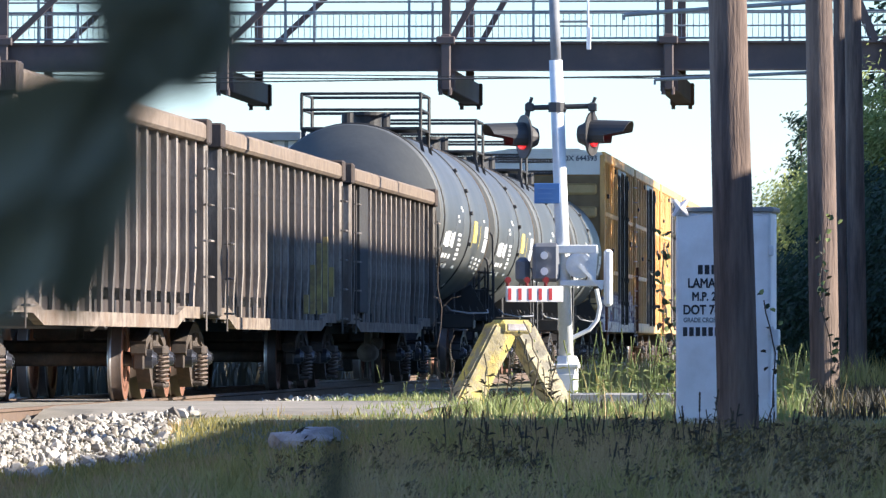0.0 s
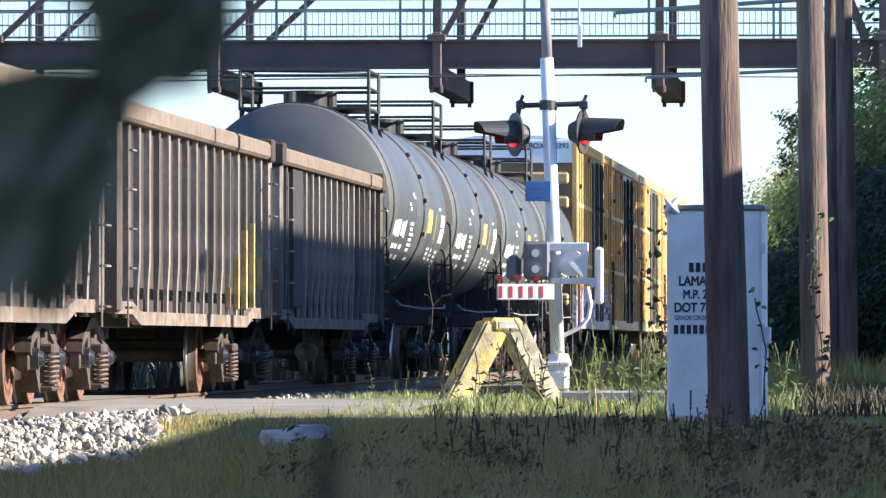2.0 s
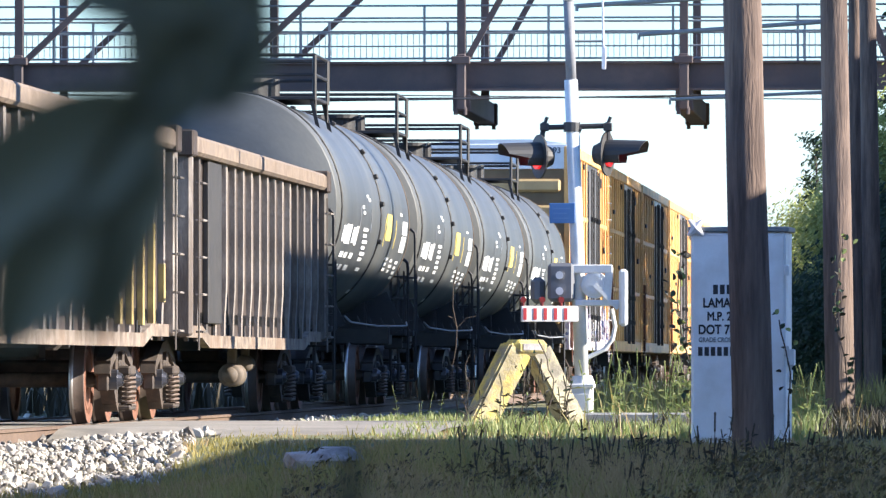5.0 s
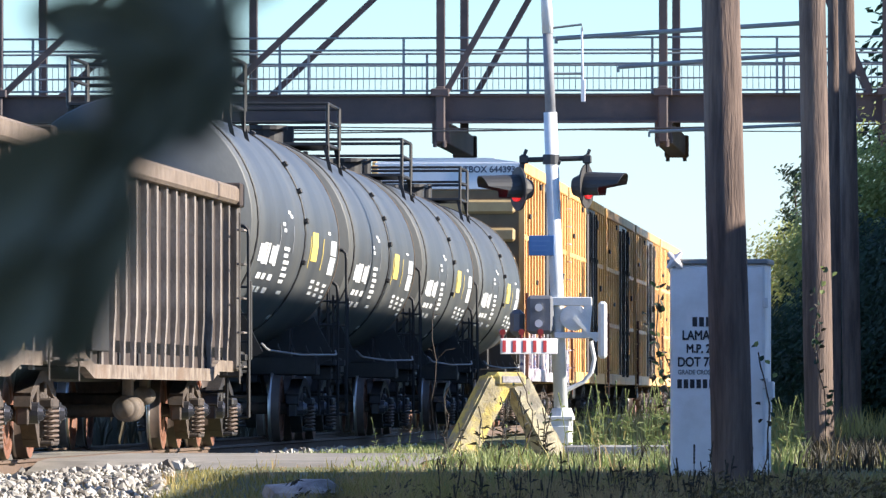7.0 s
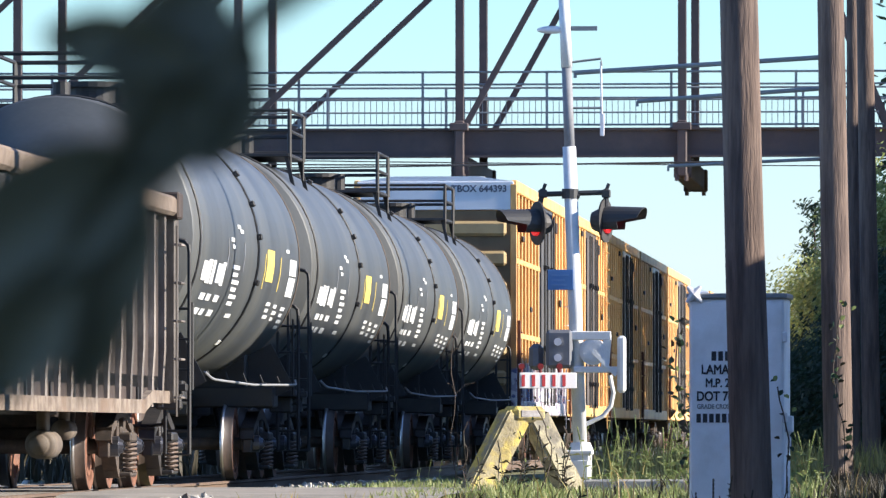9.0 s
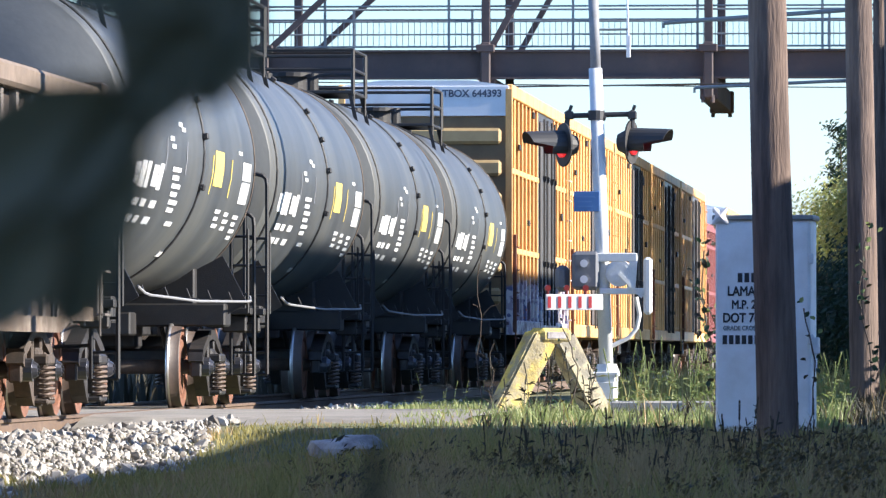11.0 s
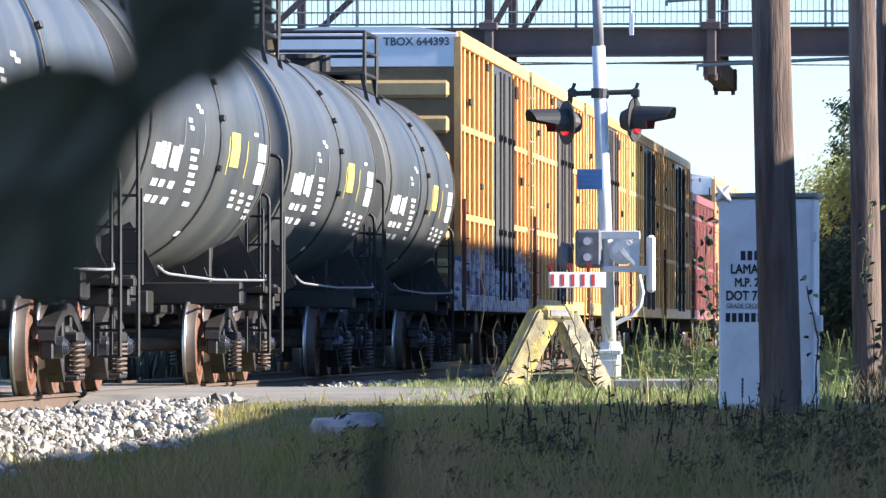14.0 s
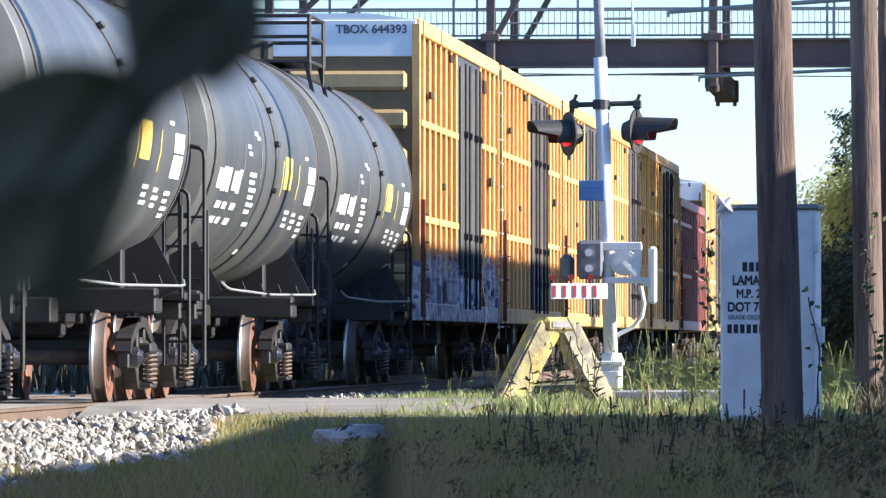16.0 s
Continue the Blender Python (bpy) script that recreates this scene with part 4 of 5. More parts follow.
def signal():
    x, y, _ = at_px(156, 1000)
    sig = thing("crossing_signal", "silver level crossing signal mast with flashing lamps and gate", "crossing signal", Matrix.Translation((x, y, -0.12)))
    bm = bmesh.new()
    rod(bm, (0.03, 0, 0.3), (-0.10, 0, 3.90), 0.08, 16, 0.076)
    mast = part("mast", bm, GALV, sig, "silver aluminium mast", True)
    # Stretch of the mast between sleeve and top in a duller grey.
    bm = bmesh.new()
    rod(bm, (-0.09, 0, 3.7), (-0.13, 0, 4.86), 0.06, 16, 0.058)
    part("steel_section", bm, MAST_GREY, mast, "dull grey section of the mast", True)
    bm = bmesh.new()
    rod(bm, (-0.127, 0, 4.8), (-0.16, 0, 5.6), 0.066, 16, 0.062)
    part("top_section", bm, GALV, mast, smooth=True)
    bm = bmesh.new()
    box(bm, -0.15, 0.15, -0.15, 0.15, 0.02, 0.06, 0.01)
    box(bm, -0.15, 0.15, -0.15, 0.15, 0.06, 0.44, 0.03)
    box(bm, -0.17, 0.17, -0.17, 0.17, 0.40, 0.45, 0.01)
    box(bm, -0.12, 0.12, -0.165, -0.15, 0.14, 0.34, 0.01)
    for sx in (-0.13, 0.13):
        for sy in (-0.13, 0.13):
            rod(bm, (sx, sy, -0.02), (sx, sy, 0.12), 0.018, 6)
    part("base", bm, GALV, sig, "cast pole base with bolts")
    bm = bmesh.new()
    box(bm, -0.35, 0.35, -0.35, 0.35, -0.12, 0.02, 0.02)
    part("foundation", bm, CONCRETE, sig, "concrete foundation")
    zl = 3.36
    bm = bmesh.new()
    rod(bm, (-0.40, 0, zl), (0.36, 0, zl + 0.02), 0.03, 8)
    rod(bm, (-0.09, 0, zl - 0.05), (-0.09, 0, zl + 0.06), 0.095, 12)
    rod(bm, (-0.17, -0.02, zl + 0.03), (0.02, -0.02, zl - 0.03), 0.03, 8)
    for xx, lean in ((-0.40, -0.05), (0.32, 0.0)):
        rod(bm, (xx + lean, 0, zl - 0.22), (xx, 0, zl + 0.06), 0.03, 8)
        rod(bm, (xx, 0, zl + 0.04), (xx + 0.03, 0, zl + 0.12), 0.02, 6)
        box(bm, xx - 0.05, xx + 0.05, -0.05, 0.05, zl - 0.04, zl + 0.05, 0.01)
    part("cross_arm", bm, HOOD, sig)
    flasher_unit(sig, -0.45, -0.02, zl - 0.33, 205)
    flasher_unit(sig, 0.30, 0.02, zl - 0.30, -16)
    # blue notice plate
    bm = bmesh.new()
    box(bm, -0.34, -0.05, -0.10, -0.085, 2.27, 2.50, 0.004)
    part("sign_plate", bm, SIGN_BLUE, sig, "small blue notice plate")
    bm = bmesh.new()
    for k, w in enumerate((0.20, 0.16, 0.18)):
        box(bm, -0.30, -0.30 + w, -0.105, -0.101, 2.43 - 0.055 * k, 2.445 - 0.055 * k)
    part("sign_writing", bm, SIGN_PALE, sig)
    # gate machine
    bm = bmesh.new()
    box(bm, -0.36, -0.05, -0.16, 0.2, 1.38, 1.82, 0.04)
    machine = part("gate_machine", bm, GATE_GREY, sig, "dark grey gate machine housing")
    for z in (1.50, 1.68):
        bm = bmesh.new()
        rod(bm, (-0.22, -0.20, z), (-0.22, -0.155, z), 0.045, 12, 0.03)
        part("bolt_cover", bm, REFL_WHITE, machine)
    bm = bmesh.new()
    box(bm, -0.56, -0.40, -0.05, 0.25, 1.36, 1.66, 0.05)
    part("relay_box", bm, GATE_GREY, sig)
    bm = bmesh.new()
    box(bm, -0.10, 0.38, -0.13, -0.08, 1.70, 1.80, 0.01)
    beam(bm, (0.34, -0.10, 1.76), (0.31, -0.10, 1.38), 0.05, 0.09)
    rod(bm, (0.17, -0.12, 1.57), (0.17, 0.22, 1.57), 0.15, 20)
    rod(bm, (0.17, -0.14, 1.57), (0.17, -0.12, 1.57), 0.11, 20)
    beam(bm, (0.17, -0.13, 1.57), (0.44, -0.11, 1.30), 0.05, 0.04)
    part("motor_bracket", bm, GALV, sig, "white motor bracket")
    bm = bmesh.new()
    box(bm, -0.05, 0.52, -0.12, -0.06, 1.33, 1.40, 0.01)
    box(bm, 0.45, 0.55, -0.15, -0.03, 1.10, 1.75, 0.03)
    part("counterweight_arm", bm, GALV, sig, "white counterweight arm")
    bm = bmesh.new()
    pipe(bm, [(0.36, 0.02, 1.3), (0.40, 0.02, 1.1), (0.37, 0.02, 0.95), (0.28, 0.02, 0.84), (0.08, 0.0, 0.74)], 0.025, 8)
    part("cable_conduit", bm, GALV, sig)
    # gate arm, lowered, reaching away over the road
    bm = bmesh.new()
    box(bm, -0.66, 0.0, -0.24, -0.20, 1.15, 1.33, 0.006)
    arm = part("gate_arm", bm, REFL_WHITE, sig, "red and white striped gate arm, lowered", at=pose(-0.07, 0, 0, 0, 0, 16))
    for k in range(5):
        bm = bmesh.new()
        xx = -0.64 + 0.118 * k
        box(bm, xx, xx + 0.038, -0.247, -0.242, 1.175, 1.305)
        part("red_stripe", bm, REFL_RED, arm)
    for xx in (-0.64, -0.42, -0.2):
        bm = bmesh.new()
        rod(bm, (xx, -0.22, 1.33), (xx, -0.22, 1.37), 0.02, 8)
        rod(bm, (xx, -0.25, 1.40), (xx, -0.19, 1.40), 0.035, 12)
        part("gate_lamp", bm, LAMP_DARK, arm, "small red gate lamp")
    # upper fittings
    bm = bmesh.new()
    box(bm, -0.14, 0.22, -0.02, 0.02, 5.22, 5.27)
    part("upper_bracket", bm, RAILING, sig)
    for line in ([(-0.08, 0, 4.86), (0.26, 0, 4.90), (0.27, 0, 4.82)], [(-0.08, 0, 4.34), (0.26, 0, 4.34)]):
        bm = bmesh.new()
        pipe(bm, line, 0.014, 6)
        part("sign_bracket", bm, RAILING, sig)
    bm = bmesh.new()
    bmesh.ops.create_uvsphere(bm, u_segments=12, v_segments=8, radius=0.5, matrix=Matrix.Translation((-0.30, 0, 5.23)) @ Matrix.Diagonal((0.34, 0.1, 0.09, 1)))
    part("upper_lamp", bm, REFL_WHITE, sig, "small pale oval fitting", True)
    bm = bmesh.new()
    rod(bm, (0.27, 0, 4.25), (0.26, 0, 4.86), 0.012, 6)
    box(bm, 0.25, 0.30, -0.01, 0.01, 4.02, 4.28, 0.006)
    part("edge_on_sign", bm, REFL_WHITE, sig, "white sign seen edge-on")
    bm = bmesh.new()
    rod(bm, (0.03, 0, 0.0), (0.03, 0, 0.06), 0.27, 16)
    part("base_skirt", bm, GALV, sig, "round pale base casting")
    bm = bmesh.new()
    rod(bm, (0.03, 0, 0.44), (0.03, 0, 0.54), 0.15, 14, 0.11)
    part("mast_collar", bm, GALV, sig)


signal()


# ---- yellow A-shaped barrier ----
def barrier():
    x, y, _ = at_px(165, 905)
    ob = thing("bumper_post", "worn yellow painted A-shaped concrete bumper post", "barrier", Matrix.Translation((x, y, -0.16)) @ pose(0, 0, 0, 0, 0, 34))
    for s, thick, paint, label in ((-1, 0.30, YELLOW_CONC, "worn yellow leg"), (1, 0.25, BARE_CONC, "leg with its yellow paint worn to beige")):
        bm = bmesh.new()
        foot, head_ = Vector((s * 0.64 - (0.02 if s < 0 else 0.0), 0, 0.0)), Vector((s * 0.12, 0, 0.88))
        beam(bm, foot + Vector((0, 0, -0.05)), head_, 0.24, thick)
        bmesh.ops.bevel(bm, geom=bm.edges[:], offset=0.025, segments=2, affect="EDGES")
        bmesh.ops.subdivide_edges(bm, edges=[e for e in bm.edges if e.calc_length() > 0.3], cuts=9)
        for v in bm.verts:
            v.co += Vector((1, 0.6, 0.8)) * 0.016 * noise.noise(v.co * 9)
        part("leg", bm, paint, ob, label)
    bm = bmesh.new()
    box(bm, -0.21, 0.20, -0.15, 0.15, 0.80, 0.975, 0.05)
    part("cap", bm, YELLOW_CONC, ob)
    bm = bmesh.new()
    box(bm, -0.13, 0.10, -0.158, -0.148, 0.86, 0.93, 0.003)
    part("name_plate", bm, ROCK, ob, "small grey plate on the cap")


barrier()


# ---- instrument case ----
def case():
    s = 195
    x, y, _ = at_px(s, 1281)
    ob = thing("signal_case", "white painted steel railway signal instrument case with black lettering", "signal case", Matrix.Translation((x, y, -0.28)) @ pose(0, 0, 0, 0, 0, -3) @ Matrix.Scale(0.949, 4))
    w = 0.455
    bm = bmesh.new()
    box(bm, -w, w, 0, 0.75, 0.12, 2.14, 0.012)
    part("body", bm, CASE_PAINT, ob)
    # Roof lip in dark grey: the roof's shadow is put into its colour.
    bm = bmesh.new()
    box(bm, -w - 0.03, w + 0.03, -0.04, 0.79, 2.14, 2.19, 0.01)
    part("roof", bm, RAILING, ob, "roof lip darkened for the roof's shadow")
    # White star shape added for the glint at the case's top corner.
    bm = bmesh.new()
    c = Vector((-w + 0.05, -0.05, 2.18))
    for dx, dz in ((0.075, 0.085), (-0.075, 0.085), (0.085, -0.085), (-0.085, -0.085)):
        rod(bm, c, c + Vector((dx * 0.85, 0, dz * 0.9)), 0.045, 8, 0.014)
    rod(bm, c + Vector((0, -0.02, 0)), c + Vector((0, 0.03, 0)), 0.045, 10)
    part("lifting_lug", bm, REFL_WHITE, ob, "white star standing in for a sun glint")
    bm = bmesh.new()
    box(bm, -w + 0.02, w - 0.02, -0.022, 0.0, 0.16, 2.11, 0.006)
    door = part("door", bm, CASE_PAINT, ob)
    bm = bmesh.new()
    box(bm, w - 0.02, w + 0.03, -0.035, 0.0, 1.72, 1.82, 0.01)
    part("hinge", bm, GALV, door)
    bm = bmesh.new()
    box(bm, w - 0.02, w + 0.03, -0.035, 0.0, 0.95, 1.05, 0.01)
    part("hinge", bm, GALV, door)
    bm = bmesh.new()
    box(bm, w, w + 0.07, 0.1, 0.3, 0.86, 1.02, 0.01)
    rod(bm, (w + 0.03, 0.2, 0.86), (w + 0.03, 0.2, 0.7), 0.02, 8)
    part("junction_box", bm, CASE_PAINT, ob)
    bm = bmesh.new()
    for sx in (-0.36, 0.36):
        box(bm, sx - 0.05, sx + 0.05, 0.05, 0.7, -0.02, 0.12)
    part("base_leg", bm, CONCRETE, ob)
    yy = -0.026
    for z, words, size in ((1.42, "LAMA", 0.125), (1.295, "M.P. 2", 0.115), (1.165, "DOT 76", 0.125), (1.088, "GRADE CROS", 0.062)):
        xo = {"LAMA": -0.34, "M.P. 2": -0.30, "DOT 76": -0.385, "GRADE CROS": -0.38}[words]
        lettering("lettering", words, size, INK if size > 0.1 else RAILING, door, Matrix.Translation((xo, yy, z)) @ pose(0, 0, 0, 90, 0, 0) @ Matrix.Diagonal((0.82, 1, 1, 1)), 0.002)
    for z, x0, x1, h in ((1.545, -0.24, -0.02, 0.09), (0.955, -0.385, 0.0, 0.085)):
        bm = bmesh.new()
        xx = x0
        while xx < x1:
            box(bm, xx, xx + h * 0.5, yy - 0.002, yy + 0.001, z, z + h)
            xx += h * 0.72
        part("lettering_bar", bm, INK if h > 0.06 else RAILING, door)


case()


# ---- poles ----
def utility_pole(s, px0, px1, d, base, top, label):
    """Wooden pole: px0 above and px1 at the foot."""
    x, y, _ = at_px(s, px1)
    lean = (px0 - px1) / s
    ob = thing("utility_pole", label, "utility pole", Matrix.Translation((x, y, base)), group="wooden poles")
    bm = bmesh.new()
    n, m = 14, 40
    rings = []
    for k in range(m + 1):
        f = k / m
        z = top * f
        rr = d / 2 * (1 - 0.22 * f)
        cx = lean * z / 4.0
        rings.append([bm.verts.new((cx + rr * (1 + 0.04 * noise.noise((i * 0.9, z * 0.5, s))) * math.cos(2 * math.pi * i / n), rr * math.sin(2 * math.pi * i / n), z)) for i in range(n)])
    for a, b in zip(rings, rings[1:]):
        for i in range(n):
            bm.faces.new((a[i], a[(i + 1) % n], b[(i + 1) % n], b[i]))
    bm.faces.new(rings[-1])
    part("shaft", bm, POLE_WOOD, ob, smooth=True)
    return ob


utility_pole(205, 1289, 1309, 0.366, -0.5, 9.5, "thick weathered brown wooden utility pole")
P2 = utility_pole(151, 1452, 1462, 0.355, -0.25, 10.5, "weathered brown wooden utility pole")


def pole_arm(px0, py0, px1, py1, s, rr):
    """A pale pipe arm fixed to the second pole."""
    bm = bmesh.new()
    m = P2.matrix_basis.translation
    a, b = [Vector(((px - 1667) / s, FOCAL / s, EYE_Z + (610 - py) / s)) - m for px, py in ((px0, py0), (px1, py1))]
    rod(bm, a, b, rr, 8)
    rod(bm, a, a + Vector((0, 0, -0.06)), rr * 0.8, 6)
    part("pipe_arm", bm, RAILING, P2, "pale grey pipe arm")


pole_arm(995, -25, 1450, -52, 151, 0.028)
pole_arm(1105, 26, 1450, 3, 151, 0.026)
pole_arm(1160, 141, 1450, 128, 151, 0.02)
utility_pole(118, 1487, 1488, 0.205, -0.25, 11, "dark weathered wooden utility pole")
utility_pole(122, 1513, 1520, 0.275, -0.25, 11, "dark weathered wooden utility pole")


# ---- footbridge ----
BS = 75.0
BY = FOCAL / BS


def bx(px):
    return (px - 1667) / BS


def bz(py):
    return EYE_Z + (610 - py) / BS


def footbridge():
    global FOOTBRIDGE
    ob = FOOTBRIDGE = thing("footbridge", "dark brown steel truss footbridge with grey railings", "footbridge", Matrix.Translation((0, BY, 0)))
    deep = 8.6
    z0, z1 = bz(125), bz(73)
    for y in (0, deep):
        bm = bmesh.new()
        prof = [(-0.16, z0), (0.16, z0), (0.16, z0 + 0.05), (0.02, z0 + 0.05), (0.02, z1 - 0.05), (0.16, z1 - 0.05), (0.16, z1), (-0.16, z1), (-0.16, z1 - 0.05), (-0.02, z1 - 0.05), (-0.02, z0 + 0.05), (-0.16, z0 + 0.05)]
        if y:
            prof = [(dy, max(zz, z0 + 0.34 + (zz - z0) * 0.5)) for dy, zz in prof]
        va = [bm.verts.new((-48, y + dy, zz)) for dy, zz in prof]
        vb = [bm.verts.new((9, y + dy, zz)) for dy, zz in prof]
        for i in range(12):
            bm.faces.new((va[i], va[(i + 1) % 12], vb[(i + 1) % 12], vb[i]))
        bm.faces.new(va)
        bm.faces.new(vb[::-1])
        part("girder", bm, BRIDGE, ob)
    bm = bmesh.new()
    box(bm, -48, 9, 0.05, deep - 0.05, z0 + 0.46, z0 + 0.58)
    part("deck", bm, BRIDGE, ob)
    panel = 395 / BS
    first = bx(790)
    for y in (0, deep):
        for k in range(-6, 4):
            x = first + k * panel
            bm = bmesh.new()
            box(bm, x - 0.10, x + 0.10, y - 0.12, y + 0.12, z0 - 0.1, bz(-420), 0.01)
            part("truss_post", bm, BRIDGE, ob)
            bm = bmesh.new()
            rise = bz(-420) - z1
            if k <= -1:
                beam(bm, (x + 0.1, y, z1), (x + rise * 1.08, y, bz(-420)), 0.15, 0.14)
            elif k == 0:
                beam(bm, (x + 0.1, y, z1), (x + rise * 0.57, y, bz(-420)), 0.15, 0.14)
            else:
                beam(bm, (bx(1551 + 395 * (k - 1)), y, z1), (bx(1551 + 395 * (k - 1)) - rise * 0.42, y, bz(-420)), 0.2, 0.16)
            part("diagonal", bm, BRIDGE, ob)
            bm = bmesh.new()
            if y == 0:
                box(bm, x - 0.11, x + 0.12, y - 0.3, y - 0.18, bz(160), bz(60), 0.03)
                box(bm, x - 0.22, x + 0.22, y - 0.34, y - 0.16, bz(78), bz(64), 0.02)
                for dx in (-0.12, 0.1):
                    rod(bm, (x + dx, y - 0.24, bz(168)), (x + dx, y - 0.24, bz(155)), 0.05, 8)
                cross = bmesh.new()
                box(cross, x - 0.2, x + 0.22, -0.12, deep + 0.2, bz(162), z0 + 0.02, 0.02)
                part("cross_beam", cross, BRIDGE, ob)
            else:
                box(bm, x - 0.3, x + 0.3, y + 0.1, y + 0.3, bz(165), z0 + 0.02, 0.03)
                for dx in (-0.22, 0.2):
                    rod(bm, (x + dx, y + 0.2, bz(172)), (x + dx, y + 0.2, bz(160)), 0.05, 8)
            part("hanger_bracket", bm, BRIDGE, ob)
        bm = bmesh.new()
        box(bm, -48, 9, y - 0.15, y + 0.15, bz(-420), bz(-450))
        part("top_chord", bm, BRIDGE, ob)
    for x in (-46.5, 7.5):
        bm = bmesh.new()
        for y in (0, deep):
            box(bm, x - 0.4, x + 0.4, y - 0.4, y + 0.4, -0.5, z0, 0.03)
        box(bm, x - 0.3, x + 0.3, 0, deep, z0 - 0.6, z0 - 0.05, 0.03)
        part("pier", bm, CONCRETE, ob, "concrete pier")
    for y in (0.35, deep - 0.35):
        for zz, r in ((bz(66), 0.024), (bz(18), 0.022), (bz(-6), 0.024), (bz(-28), 0.026)):
            bm = bmesh.new()
            rod(bm, (-48, y, zz), (9, y, zz), r, 6)
            part("handrail", bm, RAILING, ob)
        bm = bmesh.new()
        box(bm, -0.03, 0.03, -0.03, 0.03, z1 - 0.1, bz(-28))
        me = mesh_of("railing_post", bm, RAILING)
        x = -48
        while x < 9:
            part("railing_post", me, None, ob, at=Matrix.Translation((x, y, 0)))
            x += 2.95
        if y > 1:
            continue
        verts, faces = [], []
        x = -34
        while x < 9:
            i = len(verts)
            for zz in (bz(66), bz(18)):
                for dx, dy in ((-0.008, -0.008), (0.008, -0.008), (0.008, 0.008), (-0.008, 0.008)):
                    verts.append((x + dx, y + dy, zz))
            for q in range(4):
                faces.append((i + q, i + (q + 1) % 4, i + 4 + (q + 1) % 4, i + 4 + q))
            x += 0.14
        pk = part("railing_infill", raw("railing_infill", verts, faces, RAILING), None, ob)
        pk["kind"] = "stuff"


footbridge()


# ---- plain blocks added outside the view to shade the meadow and the cars ----
def brick_block(x0, x1, y0, y1, h, label):
    ob = thing("building", label, "building", Matrix.Translation((x0, y0, -0.8)))
    bm = bmesh.new()
    box(bm, 0, x1 - x0, 0, y1 - y0, 0, h + 0.8, 0.03)
    part("wall", bm, BRICK, ob)
    bm = bmesh.new()
    box(bm, -0.15, x1 - x0 + 0.15, -0.15, y1 - y0 + 0.15, h + 0.8, h + 0.95, 0.03)
    part("roof", bm, CONCRETE, ob)


brick_block(7.0, 18.0, 88.2, 140.6, 8.90, "plain unseen brick block added to shade the cars")
brick_block(5.0, 16.0, -40.0, 66.65, 4.95, "low unseen brick block added to shade the meadow")


# ---- backdrop of hazy sky ----
bm = bmesh.new()
box(bm, -330, 130, 1500, 1500.5, -12, 170)
solo("backdrop", bm, HAZE, "pale cyan hazy sky low over the horizon", kind="structure")


# ---- plants ----
def blades(name, spots, material, label, category, r, tall, wide, bend, kind="stuff", heads=None):
    """Many bent grass blades in one mesh."""
    verts, faces = [], []
    for x, y, z, k in spots:
        h = tall * r.uniform(0.55, 1.25) * k
        a = r.uniform(0, math.tau)
        dx, dy = math.cos(a), math.sin(a)
        w = wide * r.uniform(0.6, 1.4)
        b = bend * h * r.uniform(0.2, 1.2)
        t = r.uniform(0, math.tau)
        bx_, by_ = math.cos(t) * b, math.sin(t) * b
        i = len(verts)
        verts += [(x - dx * w, y - dy * w, z), (x + dx * w, y + dy * w, z),
                  (x - dx * w * 0.8 + bx_ * 0.35, y - dy * w * 0.8 + by_ * 0.35, z + h * 0.55), (x + dx * w * 0.8 + bx_ * 0.35, y + dy * w * 0.8 + by_ * 0.35, z + h * 0.55),
                  (x + bx_, y + by_, z + h)]
        faces += [(i, i + 1, i + 3, i + 2), (i + 2, i + 3, i + 4)]
    return solo(name, raw(name, verts, faces, material), None, label, category, kind=kind)


def leaf_cloud(r, count, centre, radii, size, hollow=0.35):
    """Leaves as small bent quads in clumps, in an uneven crown."""
    verts, faces = [], []
    clumps = []
    for k in range(max(6, count // 90)):
        d = Vector((r.gauss(0, 1), r.gauss(0, 1), r.gauss(0, 1))).normalized() * r.uniform(hollow, 1) ** 0.6
        clumps.append(Vector((centre[0] + d.x * radii[0], centre[1] + d.y * radii[1], centre[2] + d.z * radii[2])))
    for k in range(count):
        c = r.choice(clumps)
        g = min(radii) * 0.28
        p = c + Vector((r.gauss(0, g), r.gauss(0, g), r.gauss(0, g * 0.8)))
        n = Vector((r.gauss(0, 1), r.gauss(0, 1), r.gauss(0.6, 1))).normalized()
        u = n.orthogonal().normalized() * size * r.uniform(0.6, 1.3)
        w = n.cross(u).normalized() * size * r.uniform(0.25, 0.45)
        i = len(verts)
        verts += [tuple(p - u), tuple(p + w), tuple(p + u), tuple(p - w)]
        faces.append((i, i + 1, i + 2, i + 3))
    return verts, faces


def shade_edge_bushes():
    """Uneven unseen bushes added along the low block's end wall, to roughen its shade edge."""
    r = random.Random(77)
    for k in range(9):
        h = r.uniform(1.4, 4.6)
        w = r.uniform(0.35, 0.9)
        v, f = leaf_cloud(r, int(1500 * w * h), (0, 0, h * 0.55), (w, w, h * 0.5), 0.12, 0.1)
        ob = thing("shrub", "unseen green shrub added to break up the shade edge", "shrub", Matrix.Translation((5.3 + 0.65 * k, 66.75 + w * 0.6, -0.4)), group="shrubs at the shed")
        part("crown", raw("crown", v, f, LEAF), None, ob)
        bm = bmesh.new()
        for j in range(4):
            a = r.uniform(0, math.tau)
            rod(bm, (0, 0, -0.1), (math.cos(a) * w * 0.5, math.sin(a) * w * 0.5, h * 0.7), 0.05, 6, 0.02)
        part("stem", bm, BARK, ob)


shade_edge_bushes()


